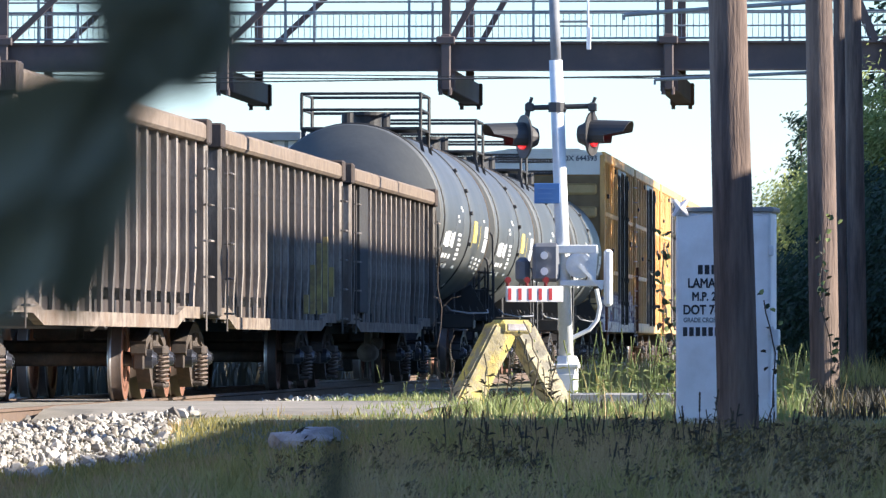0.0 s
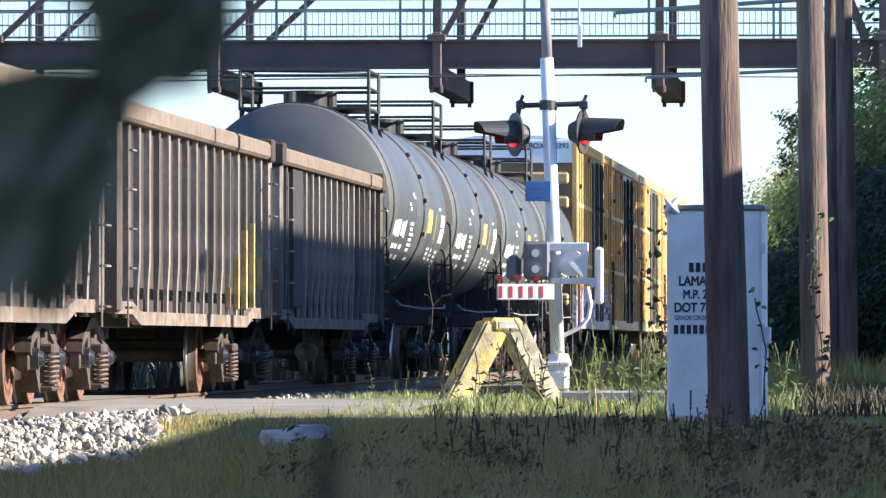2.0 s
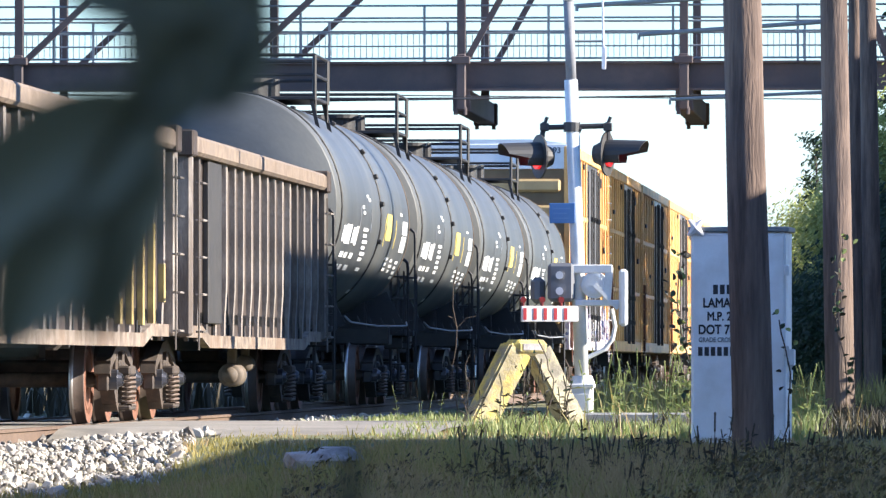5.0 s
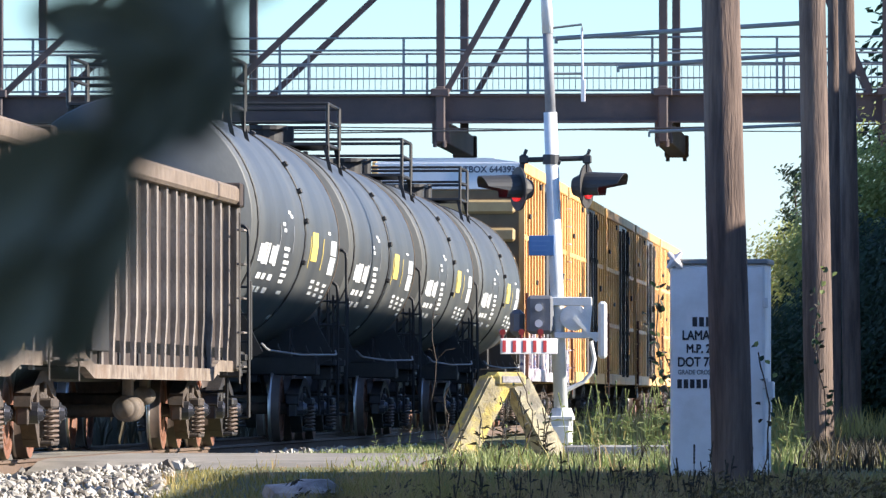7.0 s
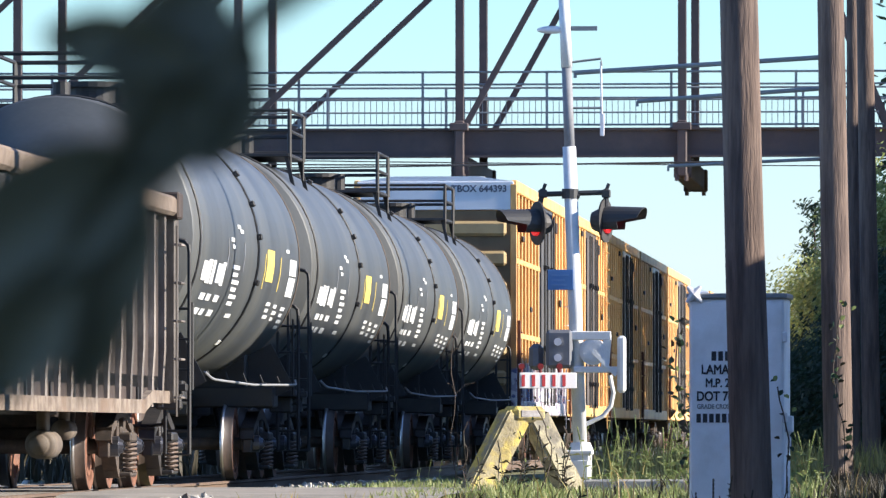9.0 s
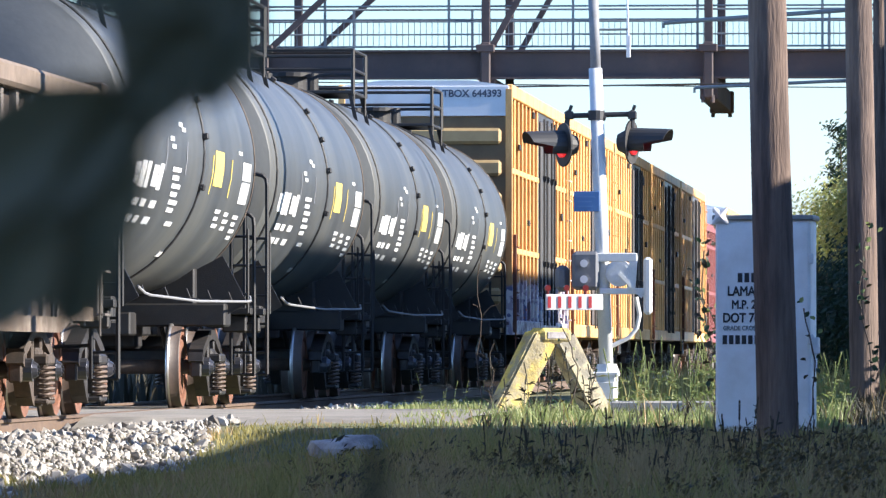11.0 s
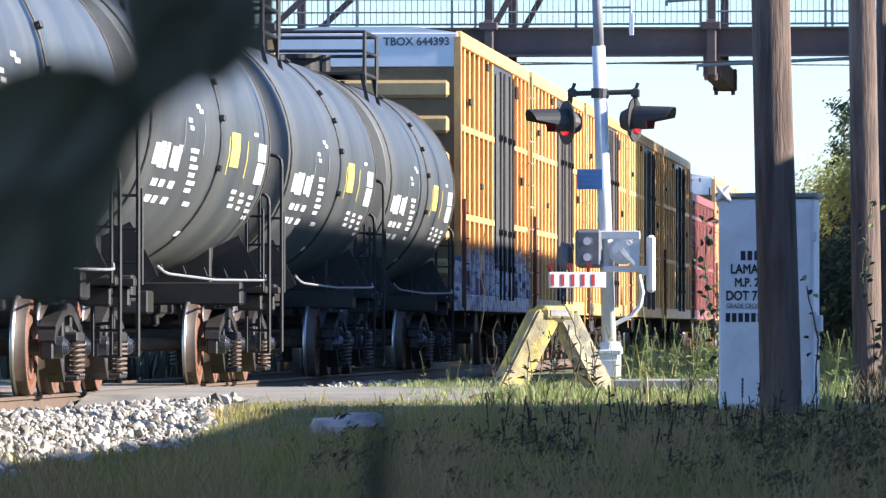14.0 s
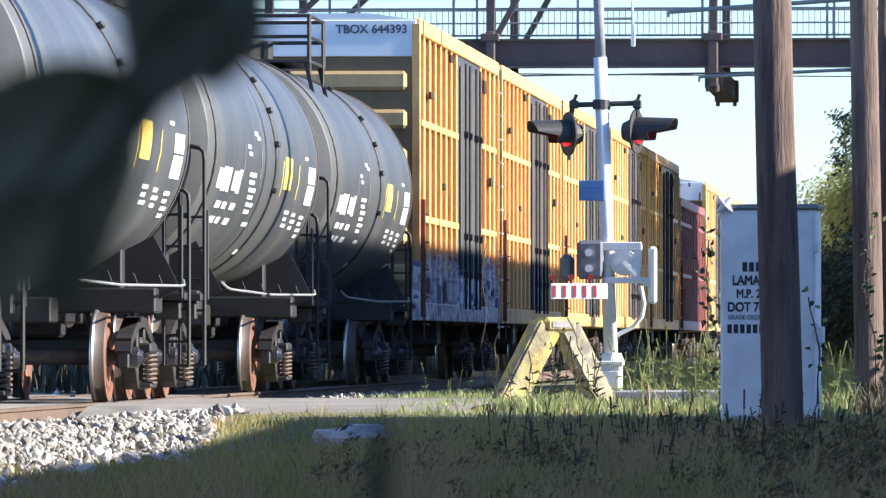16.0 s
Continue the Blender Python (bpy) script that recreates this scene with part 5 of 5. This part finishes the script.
def unseen_shade_shrubs():
    # Row of shrubs added outside the view, to shade the lower right.
    r = random.Random(91)
    for k in range(6):
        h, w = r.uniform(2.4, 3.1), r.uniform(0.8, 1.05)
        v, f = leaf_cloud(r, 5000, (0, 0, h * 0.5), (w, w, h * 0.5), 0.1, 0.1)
        ob = thing("shrub", "dense dark green shrub, its colour darkened for shade", "shrub", Matrix.Translation((1.7, 77.0 + 2.1 * k, -0.3)), group="shrubs behind the poles")
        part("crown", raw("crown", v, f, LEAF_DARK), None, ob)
        bm = bmesh.new()
        for j in range(4):
            a = r.uniform(0, math.tau)
            rod(bm, (0, 0, 0), (math.cos(a) * w * 0.5, math.sin(a) * w * 0.5, h * 0.6), 0.05, 6, 0.02)
        part("stem", bm, BARK, ob)


unseen_shade_shrubs()


def meadow():
    r = random.Random(21)
    spots, dry = [], []
    while len(spots) + len(dry) < 64000:
        y = r.uniform(34, 69)
        x = r.uniform(-7.0, 0.6)
        edge = -6.75 + 0.55 * noise.noise((y * 0.5, 0, 3)) - 0.7 * smooth(63, 70, y)
        if x < edge + r.uniform(-0.2, 0.3):
            continue
        clump = 0.75 + 0.5 * noise.noise((x * 1.1, y * 0.7, 5)) + 0.25 * smooth(-5.6, -4.2, x)
        k = clump * (0.40 if x < -5.2 else 0.75) * (1.15 if x > -2.5 else 1)
        z = ground_z(x, y) - 0.02
        # the mown strip towards the road is kept low
        if r.random() > 0.03:
            k = min(k, max(0.12, (0.55 - 0.0100 * y - z) / 0.45))
        brown = noise.noise((x * 1.6, y * 0.35, 12)) + 0.5 * noise.noise((x * 4, y, 3)) + 0.25 * smooth(-6, -3, x)
        (dry if brown + r.uniform(-0.2, 0.2) > 0.2 else spots).append((x, y, z, max(0.12, k)))
    blades("meadow_grass", spots, GRASS, "rough green meadow grass in the shade", "grass", r, 0.36, 0.007, 0.5)
    blades("dry_grass", dry, GRASS_DRY, "dry brownish grass in the shaded meadow", "grass", r, 0.38, 0.006, 0.5)
    verts, faces = [], []
    for k in range(420):
        y = r.triangular(36, 66, 50)
        px = r.triangular(350, 1620, 1450)
        if y > 54 and px < 760:
            continue
        x = (px - 1667) / (FOCAL / y)
        h = r.uniform(0.15, 0.42) * (1.25 if px > 1250 else 0.8) * (1 if y < 58 else 0.6)
        v, f = leaf_cloud(r, 70, (x, y, ground_z(x, y) + h * 0.5), (0.10, 0.3, h * 0.55), 0.026, 0.1)
        n0 = len(verts)
        verts += v
        faces += [tuple(n0 + j for j in q) for q in f]
    solo("meadow_weeds", raw("meadow_weeds", verts, faces, WEED_MID), None, "brownish green leafy weeds among the shaded grass", "weeds", kind="stuff")
    verts, faces = [], []
    for k in range(70):
        y = r.uniform(44, 64)
        x = (r.uniform(500, 1568) - 1667) / (FOCAL / y)
        h = r.uniform(0.12, 0.3)
        v, f = leaf_cloud(r, 60, (x, y, ground_z(x, y) + h * 0.6), (0.12, 0.3, h * 0.5), 0.035, 0.1)
        n0 = len(verts)
        verts += v
        faces += [tuple(n0 + j for j in q) for q in f]
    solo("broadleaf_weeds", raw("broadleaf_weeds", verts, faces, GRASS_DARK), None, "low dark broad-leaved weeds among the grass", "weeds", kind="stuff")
    spots, dim = [], []
    while len(spots) < 12000:
        y = r.uniform(79, 97)
        x = r.uniform(-7.6, 1.5)
        if r.random() < 0.5:
            y = r.uniform(67, 80)
            x = r.uniform(-5.6, 0)
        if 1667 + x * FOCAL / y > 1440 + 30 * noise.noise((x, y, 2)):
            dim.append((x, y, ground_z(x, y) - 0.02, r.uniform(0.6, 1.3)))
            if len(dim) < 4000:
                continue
        k = 0.6 + 0.4 * noise.noise((x, y, 9))
        spots.append((x, y, ground_z(x, y) - 0.02, max(0.3, k) * (1.2 if x > -4 and y > 79 else 0.6)))
    # Shade at the right is put into this growth's near-black colour.
    blades("rank_growth", dim, GRASS_DARK, "rank growth, its green darkened for shade below the shrubs", "weeds", r, 0.2, 0.008, 0.5)
    tufts, dark_tufts = [], []
    while len(tufts) < 2000:
        y = r.uniform(60.5, 71)
        x = r.uniform(-4.7, -1.2)
        c = noise.noise((x * 1.7, y * 0.9, 31)) + 0.5 * noise.noise((x * 5, y * 2, 8))
        if c < r.uniform(-0.1, 0.45):
            continue
        spot = (x, y, ground_z(x, y) - 0.02, 0.45 + 1.1 * max(0, c))
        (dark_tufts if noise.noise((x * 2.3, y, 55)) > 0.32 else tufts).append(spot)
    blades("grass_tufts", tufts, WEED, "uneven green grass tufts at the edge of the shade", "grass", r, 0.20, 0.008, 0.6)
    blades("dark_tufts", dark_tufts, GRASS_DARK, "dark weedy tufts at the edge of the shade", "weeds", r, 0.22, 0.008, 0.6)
    # Growth added beyond the track as a dark backing below the cars.
    growth = []
    while len(growth) < 5000:
        y = r.uniform(100, 220)
        growth.append((r.uniform(-15.5, -12.6), y, -0.25, r.uniform(0.6, 1.3)))
    blades("trackside_weeds", growth, GRASS_DARK, "dark growth added to darken the gap under the cars", "weeds", r, 0.8, 0.03, 0.4)
    blades("verge_grass", spots, WEED, "sunlit pale green verge grass by the crossing", "grass", r, 0.22, 0.008, 0.5)
    spots = []
    while len(spots) < 9000:
        y = r.uniform(88, 170)
        x = r.uniform(-5.0, 1.5)
        spots.append((x, y, ground_z(x, y) - 0.02, 1.0))
    blades("far_grass", spots, GRASS, "tall green grass along the track", "grass", r, 0.5, 0.012, 0.4)


meadow()


def weed(r, h, dark=True, spread=0.12):
    """One seeding weed: stem, side stalks, narrow leaves and a seed head in one mesh."""
    bm = bmesh.new()
    pts = [Vector((0, 0, 0))]
    lean = Vector((r.uniform(-1, 1), r.uniform(-1, 1), 0)) * spread
    for k in range(1, 6):
        f = k / 5
        pts.append(Vector((lean.x * f * f * h + r.uniform(-0.01, 0.01), lean.y * f * f * h, h * f)))
    pipe(bm, pts, 0.0045, 4)
    for k in range(9):
        f = r.uniform(0.15, 0.85)
        p = pts[int(f * 5)]
        a = r.uniform(0, math.tau)
        ln = r.uniform(0.07, 0.16) * (1.1 - f * 0.5)
        q = p + Vector((math.cos(a) * ln, math.sin(a) * ln, ln * r.uniform(-0.1, 0.7)))
        side = Vector((-math.sin(a), math.cos(a), 0)) * ln * 0.16
        mid = (p + q) / 2 + Vector((0, 0, 0.02))
        v = [bm.verts.new(c) for c in (p, mid + side, q, mid - side)]
        bm.faces.new((v[0], v[1], v[2]))
        bm.faces.new((v[0], v[2], v[3]))
    for k in range(5):
        c = pts[-1].lerp(pts[-2], 0.2 * k)
        bmesh.ops.create_icosphere(bm, subdivisions=1, radius=0.011, matrix=Matrix.Translation(c) @ Matrix.Diagonal((0.9, 0.9, 1.9, 1)))
    return mesh_of("weed", bm, GRASS_DARK if dark else WEED)


def weeds():
    r = random.Random(5)
    dark = [weed(r, r.uniform(0.42, 0.8)) for _ in range(10)]
    pale = [weed(r, r.uniform(0.5, 0.95), False, 0.25) for _ in range(7)]
    for k in range(190):
        y = r.triangular(44, 65, 56)
        x = (r.triangular(620, 1568, 1200) - 1667) / (FOCAL / y)
        solo("weed", r.choice(dark), None, "dark seeding weed standing in the meadow", "weed", pose(x, y, ground_z(x, y) - 0.03, 0, 0, r.uniform(0, 360)) @ Matrix.Scale(r.uniform(0.4, 0.95), 4), group="dark weeds of the meadow")
    for k in range(14):
        y = r.uniform(75.2, 76.4)
        x = (r.uniform(800, 985) - 1667) / (FOCAL / y)
        solo("weed", r.choice(dark), None, "dark seeding weed before the yellow bumper post", "weed", pose(x, y, ground_z(x, y) - 0.03, 0, 0, r.uniform(0, 360)) @ Matrix.Scale(r.uniform(0.7, 1.15), 4), group="dark weeds of the meadow")
    for k in range(60):
        y = r.uniform(70, 90)
        px = r.choice((r.uniform(1035, 1110), r.uniform(1150, 1200), r.uniform(1360, 1440), r.uniform(640, 800), r.uniform(1000, 1200)))
        x = (px - 1667) / (FOCAL / y)
        tall = 0.5 if px < 900 else 1.0
        solo("weed", r.choice(pale), None, "sunlit pale green weed by the signal", "weed", pose(x, y, ground_z(x, y) - 0.03, 0, 0, r.uniform(0, 360)) @ Matrix.Scale(tall * r.uniform(0.6, 1.05), 4), group="pale weeds by the signal")


weeds()


def tree(px, s, base, h, crown, count, size, material, label, low=0.35):
    r = random.Random(int(px * 7 + s))
    x, y, _ = at_px(s, px)
    ob = thing("tree", label, "tree", Matrix.Translation((x, y, base)), group="trees beside the line")
    bm = bmesh.new()
    rod(bm, (0, 0, 0), (0.1, 0, h * 0.45), 0.16, 10, 0.1)
    for k in range(7):
        a = r.uniform(0, math.tau)
        z = h * r.uniform(0.2, 0.5)
        rod(bm, (0.05, 0, z), (math.cos(a) * crown * 0.7, math.sin(a) * crown * 0.7, z + h * r.uniform(0.15, 0.4)), 0.06, 6, 0.02)
    part("trunk", bm, BARK, ob, "brown trunk with limbs")
    v, f = leaf_cloud(r, count, (0, 0, h * (1 + low) / 2), (crown, crown, h * (1 - low) / 2), size)
    part("crown", raw("crown", v, f, material), None, ob)


tree(1405, 85, -0.3, 4.4, 0.9, 20000, 0.05, LEAF, "sunlit yellow-green leafy tree", 0.05)
tree(1362, 78, -0.3, 4.0, 0.6, 11000, 0.05, LEAF, "sunlit yellow-green bushy tree", 0.05)
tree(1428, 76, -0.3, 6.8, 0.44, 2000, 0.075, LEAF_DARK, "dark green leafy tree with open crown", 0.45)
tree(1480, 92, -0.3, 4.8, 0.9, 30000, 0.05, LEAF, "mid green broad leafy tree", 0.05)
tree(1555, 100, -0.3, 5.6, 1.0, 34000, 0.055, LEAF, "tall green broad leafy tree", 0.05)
# Five trees added outside the view; their shade falls on the far boxcars.
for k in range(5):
    tree(1828 + 3 * k, (70.17, 68.2, 66.4, 64.75, 63.05)[k], -0.3, 13.0 + 0.4 * (k % 3), 3.0, 14000, 0.21, LEAF_DARK, "unseen tall dark leafy tree added to shade the boxcars", 0.05)


def shrubs():
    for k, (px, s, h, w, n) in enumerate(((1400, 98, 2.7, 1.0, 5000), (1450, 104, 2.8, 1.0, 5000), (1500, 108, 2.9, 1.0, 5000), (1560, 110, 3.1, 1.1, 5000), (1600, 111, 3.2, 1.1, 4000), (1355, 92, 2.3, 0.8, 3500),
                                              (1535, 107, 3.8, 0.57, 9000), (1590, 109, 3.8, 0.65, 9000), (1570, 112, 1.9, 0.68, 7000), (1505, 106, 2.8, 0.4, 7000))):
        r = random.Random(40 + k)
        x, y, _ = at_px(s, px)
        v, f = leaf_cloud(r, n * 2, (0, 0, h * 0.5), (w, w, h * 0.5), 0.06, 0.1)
        ob = thing("shrub", "dense dark green shrub, its colour darkened for shade", "shrub", Matrix.Translation((x, y, -0.3)), group="shrubs behind the poles")
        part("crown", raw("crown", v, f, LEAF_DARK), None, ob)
        bm = bmesh.new()
        for j in range(5):
            a = r.uniform(0, math.tau)
            rod(bm, (0, 0, 0), (math.cos(a) * w * 0.5, math.sin(a) * w * 0.5, h * 0.6), 0.05, 6, 0.02)
        part("stem", bm, BARK, ob)


shrubs()


def near_leaf_mesh(length, width, r):
    """A broad bent leaf with a midrib fold, from its stalk along +x."""
    bm = bmesh.new()
    n = 14
    rows = []
    for k in range(n + 1):
        f = k / n
        w = width / 2 * math.sin(math.pi * min(1, f * 0.97 + 0.03)) ** 0.55 * (1 + 0.10 * math.sin(9 * f + r))
        rows.append([bm.verts.new((length * f, w * j, 0.012 * abs(j) - 0.02 * f * f)) for j in (-1, -0.5, 0, 0.5, 1)])
    for a, b in zip(rows, rows[1:]):
        for j in range(4):
            bm.faces.new((a[j], a[j + 1], b[j + 1], b[j]))
    return mesh_of("leaf", bm, FRONT_LEAF, True)


NEAR = 3.0


def near_px(px, py):
    k = NEAR / FOCAL
    return Vector(((px - 1667) * k, NEAR, EYE_Z + (610 - py) * k))


LOW_LEAVES = []     # the hanging leaves, which swing on their own


def near_branch():
    ob = thing("branch", "dark green leafy twig close to the lens", "branch", Matrix.Translation(near_px(215, 190)))
    o = near_px(215, 190)
    bm = bmesh.new()
    pts = [near_px(*p) - o for p in ((620, -230), (400, -95), (300, 40), (215, 190), (120, 300))]
    pipe(bm, pts, 0.006, 8)
    tail = near_px(900, -420) - o
    far = near_px(2700, -700) - o
    pipe(bm, [pts[0], tail, far, far + Vector((0.1, 0.05, -2.4))], 0.004, 6)
    part("stem", bm, FRONT_LEAF, ob)
    k = NEAR / FOCAL
    for (x0, y0), (x1, y1), w in (((235, 190), (310, -200), 235), ((225, 150), (110, 575), 165), ((245, 150), (-260, 440), 235), ((325, 170), (390, -90), 150), ((310, -20), (25, -80), 120),
                                  ((110, 330), (-60, 590), 150), ((340, 20), (70, 320), 125)):
        d = Vector((x1 - x0, 0, -(y1 - y0)))
        ln = d.length * k
        a = math.atan2(d.z, d.x)
        m = Matrix.Translation(near_px(x0, y0) - o) @ Matrix.Rotation(-a, 4, "Y") @ Matrix.Rotation(math.radians(90), 4, "X")
        leaf = part("leaf", near_leaf_mesh(ln, w * k, x0), None, ob, at=m)
        if y1 > 400:
            LOW_LEAVES.append(leaf)
    return ob


BRANCH = near_branch()


def near_stalk():
    k = NEAR / FOCAL
    o = near_px(585, 1400)
    ob = thing("stalk", "dark green blade of a plant close to the lens", "plant", Matrix.Translation(o))
    bm = bmesh.new()
    pipe(bm, [Vector((0, 0, -1.4)), Vector((0, 0, 0))], 0.004, 6)
    part("stem", bm, FRONT_LEAF, ob)
    d = near_px(592, 730) - o
    m = Matrix.Rotation(-math.atan2(d.z, d.x), 4, "Y") @ Matrix.Rotation(math.radians(90), 4, "X")
    part("leaf", near_leaf_mesh(d.length, 62 * k, 2), None, ob, at=m)


near_stalk()


# ---- pale broken concrete on the grass ----
def slab_piece():
    x, y, _ = at_px(205, 545)
    bm = bmesh.new()
    bmesh.ops.create_icosphere(bm, subdivisions=2, radius=0.5)
    for v in bm.verts:
        v.co = Vector((v.co.x * 0.72, v.co.y * 0.8, v.co.z * 0.24)) * (1 + 0.45 * noise.noise(v.co * 4))
    solo("concrete_lump", bm, ROCK, "pale lump of broken concrete in the grass", "concrete lump", Matrix.Translation((x, y, ground_z(x, y) + 0.12)))


slab_piece()


# ---- cables ----
def cable(name, a, b, sag, r, label):
    bm = bmesh.new()
    a, b = Vector(a), Vector(b)
    n = 16
    pts = [a.lerp(b, i / n) - Vector((0, 0, sag * 4 * (i / n) * (1 - i / n))) for i in range(n + 1)]
    pipe(bm, pts, r, 5)
    part(name, bm, WIRE, FOOTBRIDGE, label, at=Matrix.Translation((0, -BY, 0)))


cable("cable", (bx(-200), BY - 1, bz(126)), (bx(1900), BY - 1, bz(122)), 0.22, 0.018, "thin black overhead cable under the footbridge")
cable("cable", (bx(-200), BY - 1.5, bz(152)), (bx(1900), BY - 1.5, bz(126)), 0.05, 0.018, "thin black overhead cable under the footbridge")
cable("cable", (bx(-300), BY - 2, bz(120)), (bx(1900), BY - 2, bz(150)), 0.06, 0.014, "thin black overhead cable under the footbridge")


# ---- climbing plants ----
def vine(px, s, base, h, n, size, label, wander=0.12):
    """A thin climbing stem with single leaves."""
    r = random.Random(int(px + s))
    x, y, _ = at_px(s, px)
    ob = thing("vine", label, "climbing plant", Matrix.Translation((x, y, base)), group="climbing plants")
    bm = bmesh.new()
    pts = [Vector((wander * math.sin(3.1 * k / 10 * h) * 0.6 + r.uniform(-0.02, 0.02), r.uniform(-0.03, 0.03), h * k / 10)) for k in range(11)]
    pipe(bm, pts, 0.007, 5)
    part("stem", bm, BARK, ob)
    shapes = []
    for k in range(3):
        bm = bmesh.new()
        v = [bm.verts.new(c) for c in ((0, 0, 0), (size * 0.45, size * 0.4, 0.01), (size * 0.5, size * 0.9, 0), (0, size * 1.3, -0.015), (-size * 0.5, size * 0.9, 0), (-size * 0.45, size * 0.4, 0.01))]
        bm.faces.new((v[0], v[1], v[2], v[3]))
        bm.faces.new((v[0], v[3], v[4], v[5]))
        shapes.append(mesh_of("leaf", bm, (GRASS_DARK, LEAF_DARK, WEED)[k]))
    for k in range(n):
        p = pts[r.randrange(2, 11)] + Vector((r.gauss(0, 0.05), r.gauss(0, 0.04), r.gauss(0, 0.08)))
        part("leaf", shapes[r.choice((0, 0, 1, 1, 2))], None, ob, at=Matrix.Translation(p) @ pose(0, 0, 0, r.uniform(20, 120), r.uniform(-40, 40), r.uniform(0, 360)))


vine(1186, 190, -0.25, 1.75, 60, 0.055, "thin leafy climbing plant beside the signal case")
vine(1196, 186, -0.25, 1.2, 40, 0.055, "thin leafy climbing plant beside the signal case")
vine(1358, 196, -0.25, 1.2, 14, 0.045, "thin leafy climbing plant on the signal case")
vine(872, 171, -0.2, 0.75, 8, 0.03, "thin dark creeper on the yellow bumper post", 0.3)
vine(926, 170, -0.2, 1.0, 10, 0.03, "thin dark creeper on the yellow bumper post", 0.25)
vine(962, 171, -0.2, 0.8, 8, 0.03, "thin dark creeper on the yellow bumper post", 0.2)
vine(1462, 154, -0.25, 2.2, 40, 0.06, "thin leafy climbing plant on a wooden pole")


# ---- dead stems standing before the train ----
def dead_stem(px, s, base, h, twigs, label):
    r = random.Random(int(px * 3 + s))
    x, y, _ = at_px(s, px)
    ob = thing("dead_stem", label, "dead plant", Matrix.Translation((x, y, base)), group="dead stems by the crossing")
    bm = bmesh.new()
    pts = [Vector((0.03 * math.sin(1.7 * k), 0.02 * math.cos(k), h * k / 8)) for k in range(9)]
    pipe(bm, pts, 0.005, 5)
    part("stem", bm, BARK, ob)
    for k in range(twigs):
        p = pts[r.randrange(2, 8)]
        a = r.uniform(0, math.tau)
        ln = r.uniform(0.08, 0.22)
        bm = bmesh.new()
        pipe(bm, [p, p + Vector((math.cos(a) * ln * 0.5, math.sin(a) * ln * 0.5, ln * 0.5)), p + Vector((math.cos(a) * ln, math.sin(a) * ln, ln * 0.6))], 0.0028, 4)
        part("twig", bm, BARK, ob)


dead_stem(778, 165, -0.15, 1.75, 5, "tall thin dead stem standing beside the crossing")
dead_stem(800, 168, -0.15, 0.8, 6, "thin branching dead stem beside the crossing")


# ---- far warehouse behind the train ----
def warehouse():
    s = 56.0
    y = FOCAL / s
    x1 = (522 - 1667) / s
    ob = thing("warehouse", "distant pale grey corrugated metal warehouse", "warehouse", Matrix.Translation((x1, y, -0.4)))
    zt = EYE_Z + (610 - 232) / s + 0.4
    bm = bmesh.new()
    box(bm, -30, 0, 0, 14, 0, zt - 0.3)
    wall = part("wall", bm, BOX_WHITE, ob)
    bm = bmesh.new()
    box(bm, -0.06, 0.06, -0.05, 0, 0.05, zt - 0.3)
    me = mesh_of("wall_rib", bm, RAILING)
    for k in range(60):
        part("wall_rib", me, None, wall, at=Matrix.Translation((-0.3 - 0.5 * k, 0, 0)))
    bm = bmesh.new()
    box(bm, -30.2, 0.2, -0.3, 14.3, zt - 0.3, zt, 0.03)
    part("roof", bm, RAILING, ob)


warehouse()


def kerb():
    bm = bmesh.new()
    x0, y, _ = at_px(165, 1012)
    x1 = (1215 - 1667) / 165
    box(bm, x0, x1, y - 0.12, y + 0.12, -0.25, 0.03, 0.02)
    solo("kerb", bm, CONCRETE, "low pale concrete kerb by the signal", "kerb", kind="structure")


kerb()


# ---- motion ----
# sway of the near twig against its first place: seconds, sideways, downward
SWAY = [(0, 0, 0), (0.5, -8, 10), (1, 2, -13), (1.5, 27, -7), (2, 3, -4), (2.5, 28, 7), (3, 8, 12), (3.5, -11, 9), (4, -12, 19),
        (4.5, 11, 3), (5, 27, -3), (5.2, 29, -9), (7.3, 9, 3), (7.5, 5, -13), (8, 20, -15), (8.5, 5, -20), (9, 12, -23), (9.5, -32, -10),
        (9.7, -41, -10), (11.8, -35, 17), (12, -39, 4), (12.5, -16, -2), (13, -7, 9), (13.5, -31, 12), (14, -31, 12), (14.5, -27, 9),
        (15, -58, 15), (15.5, -39, 7), (16, -34, -8)]


# the hanging leaves against the twig: seconds, sideways
SWING_LOW = [(0, -10), (1.5, -30), (3, -50), (4.5, -15), (5.2, -15), (7.3, -20), (9, -20), (9.7, -30), (11.8, -50), (12.5, -72), (13, -88), (14, -85),
             (14.5, -75), (15, -75), (15.5, -72), (16, -68)]


def motions():
    place = BRANCH.matrix_basis.translation.copy()
    k = NEAR / FOCAL
    walk(BRANCH, [(t, Matrix.Translation(place + Vector((dx * k, 0, -dy * k)))) for t, dx, dy in SWAY])
    for leaf in LOW_LEAVES:
        rest = leaf.matrix_basis.copy()
        walk(leaf, [(t, Matrix.Translation((dx * k, 0, 0)) @ rest) for t, dx in SWING_LOW])
    times = [0.1 * k for k in range(161)]
    for car, y0 in CARS:
        for ws in car.children_recursive:
            if ws.name.startswith("wheelset"):
                k = ws.location.y
                walk(ws, [(t, pose(0, k, WHEEL_R, math.degrees(s_of(t) / WHEEL_R), 0, 0)) for t in times])
        walk(car, [(t, pose(TRACK_X, y0 - s_of(t), 0)) for t in range(0, 17)])


motions()
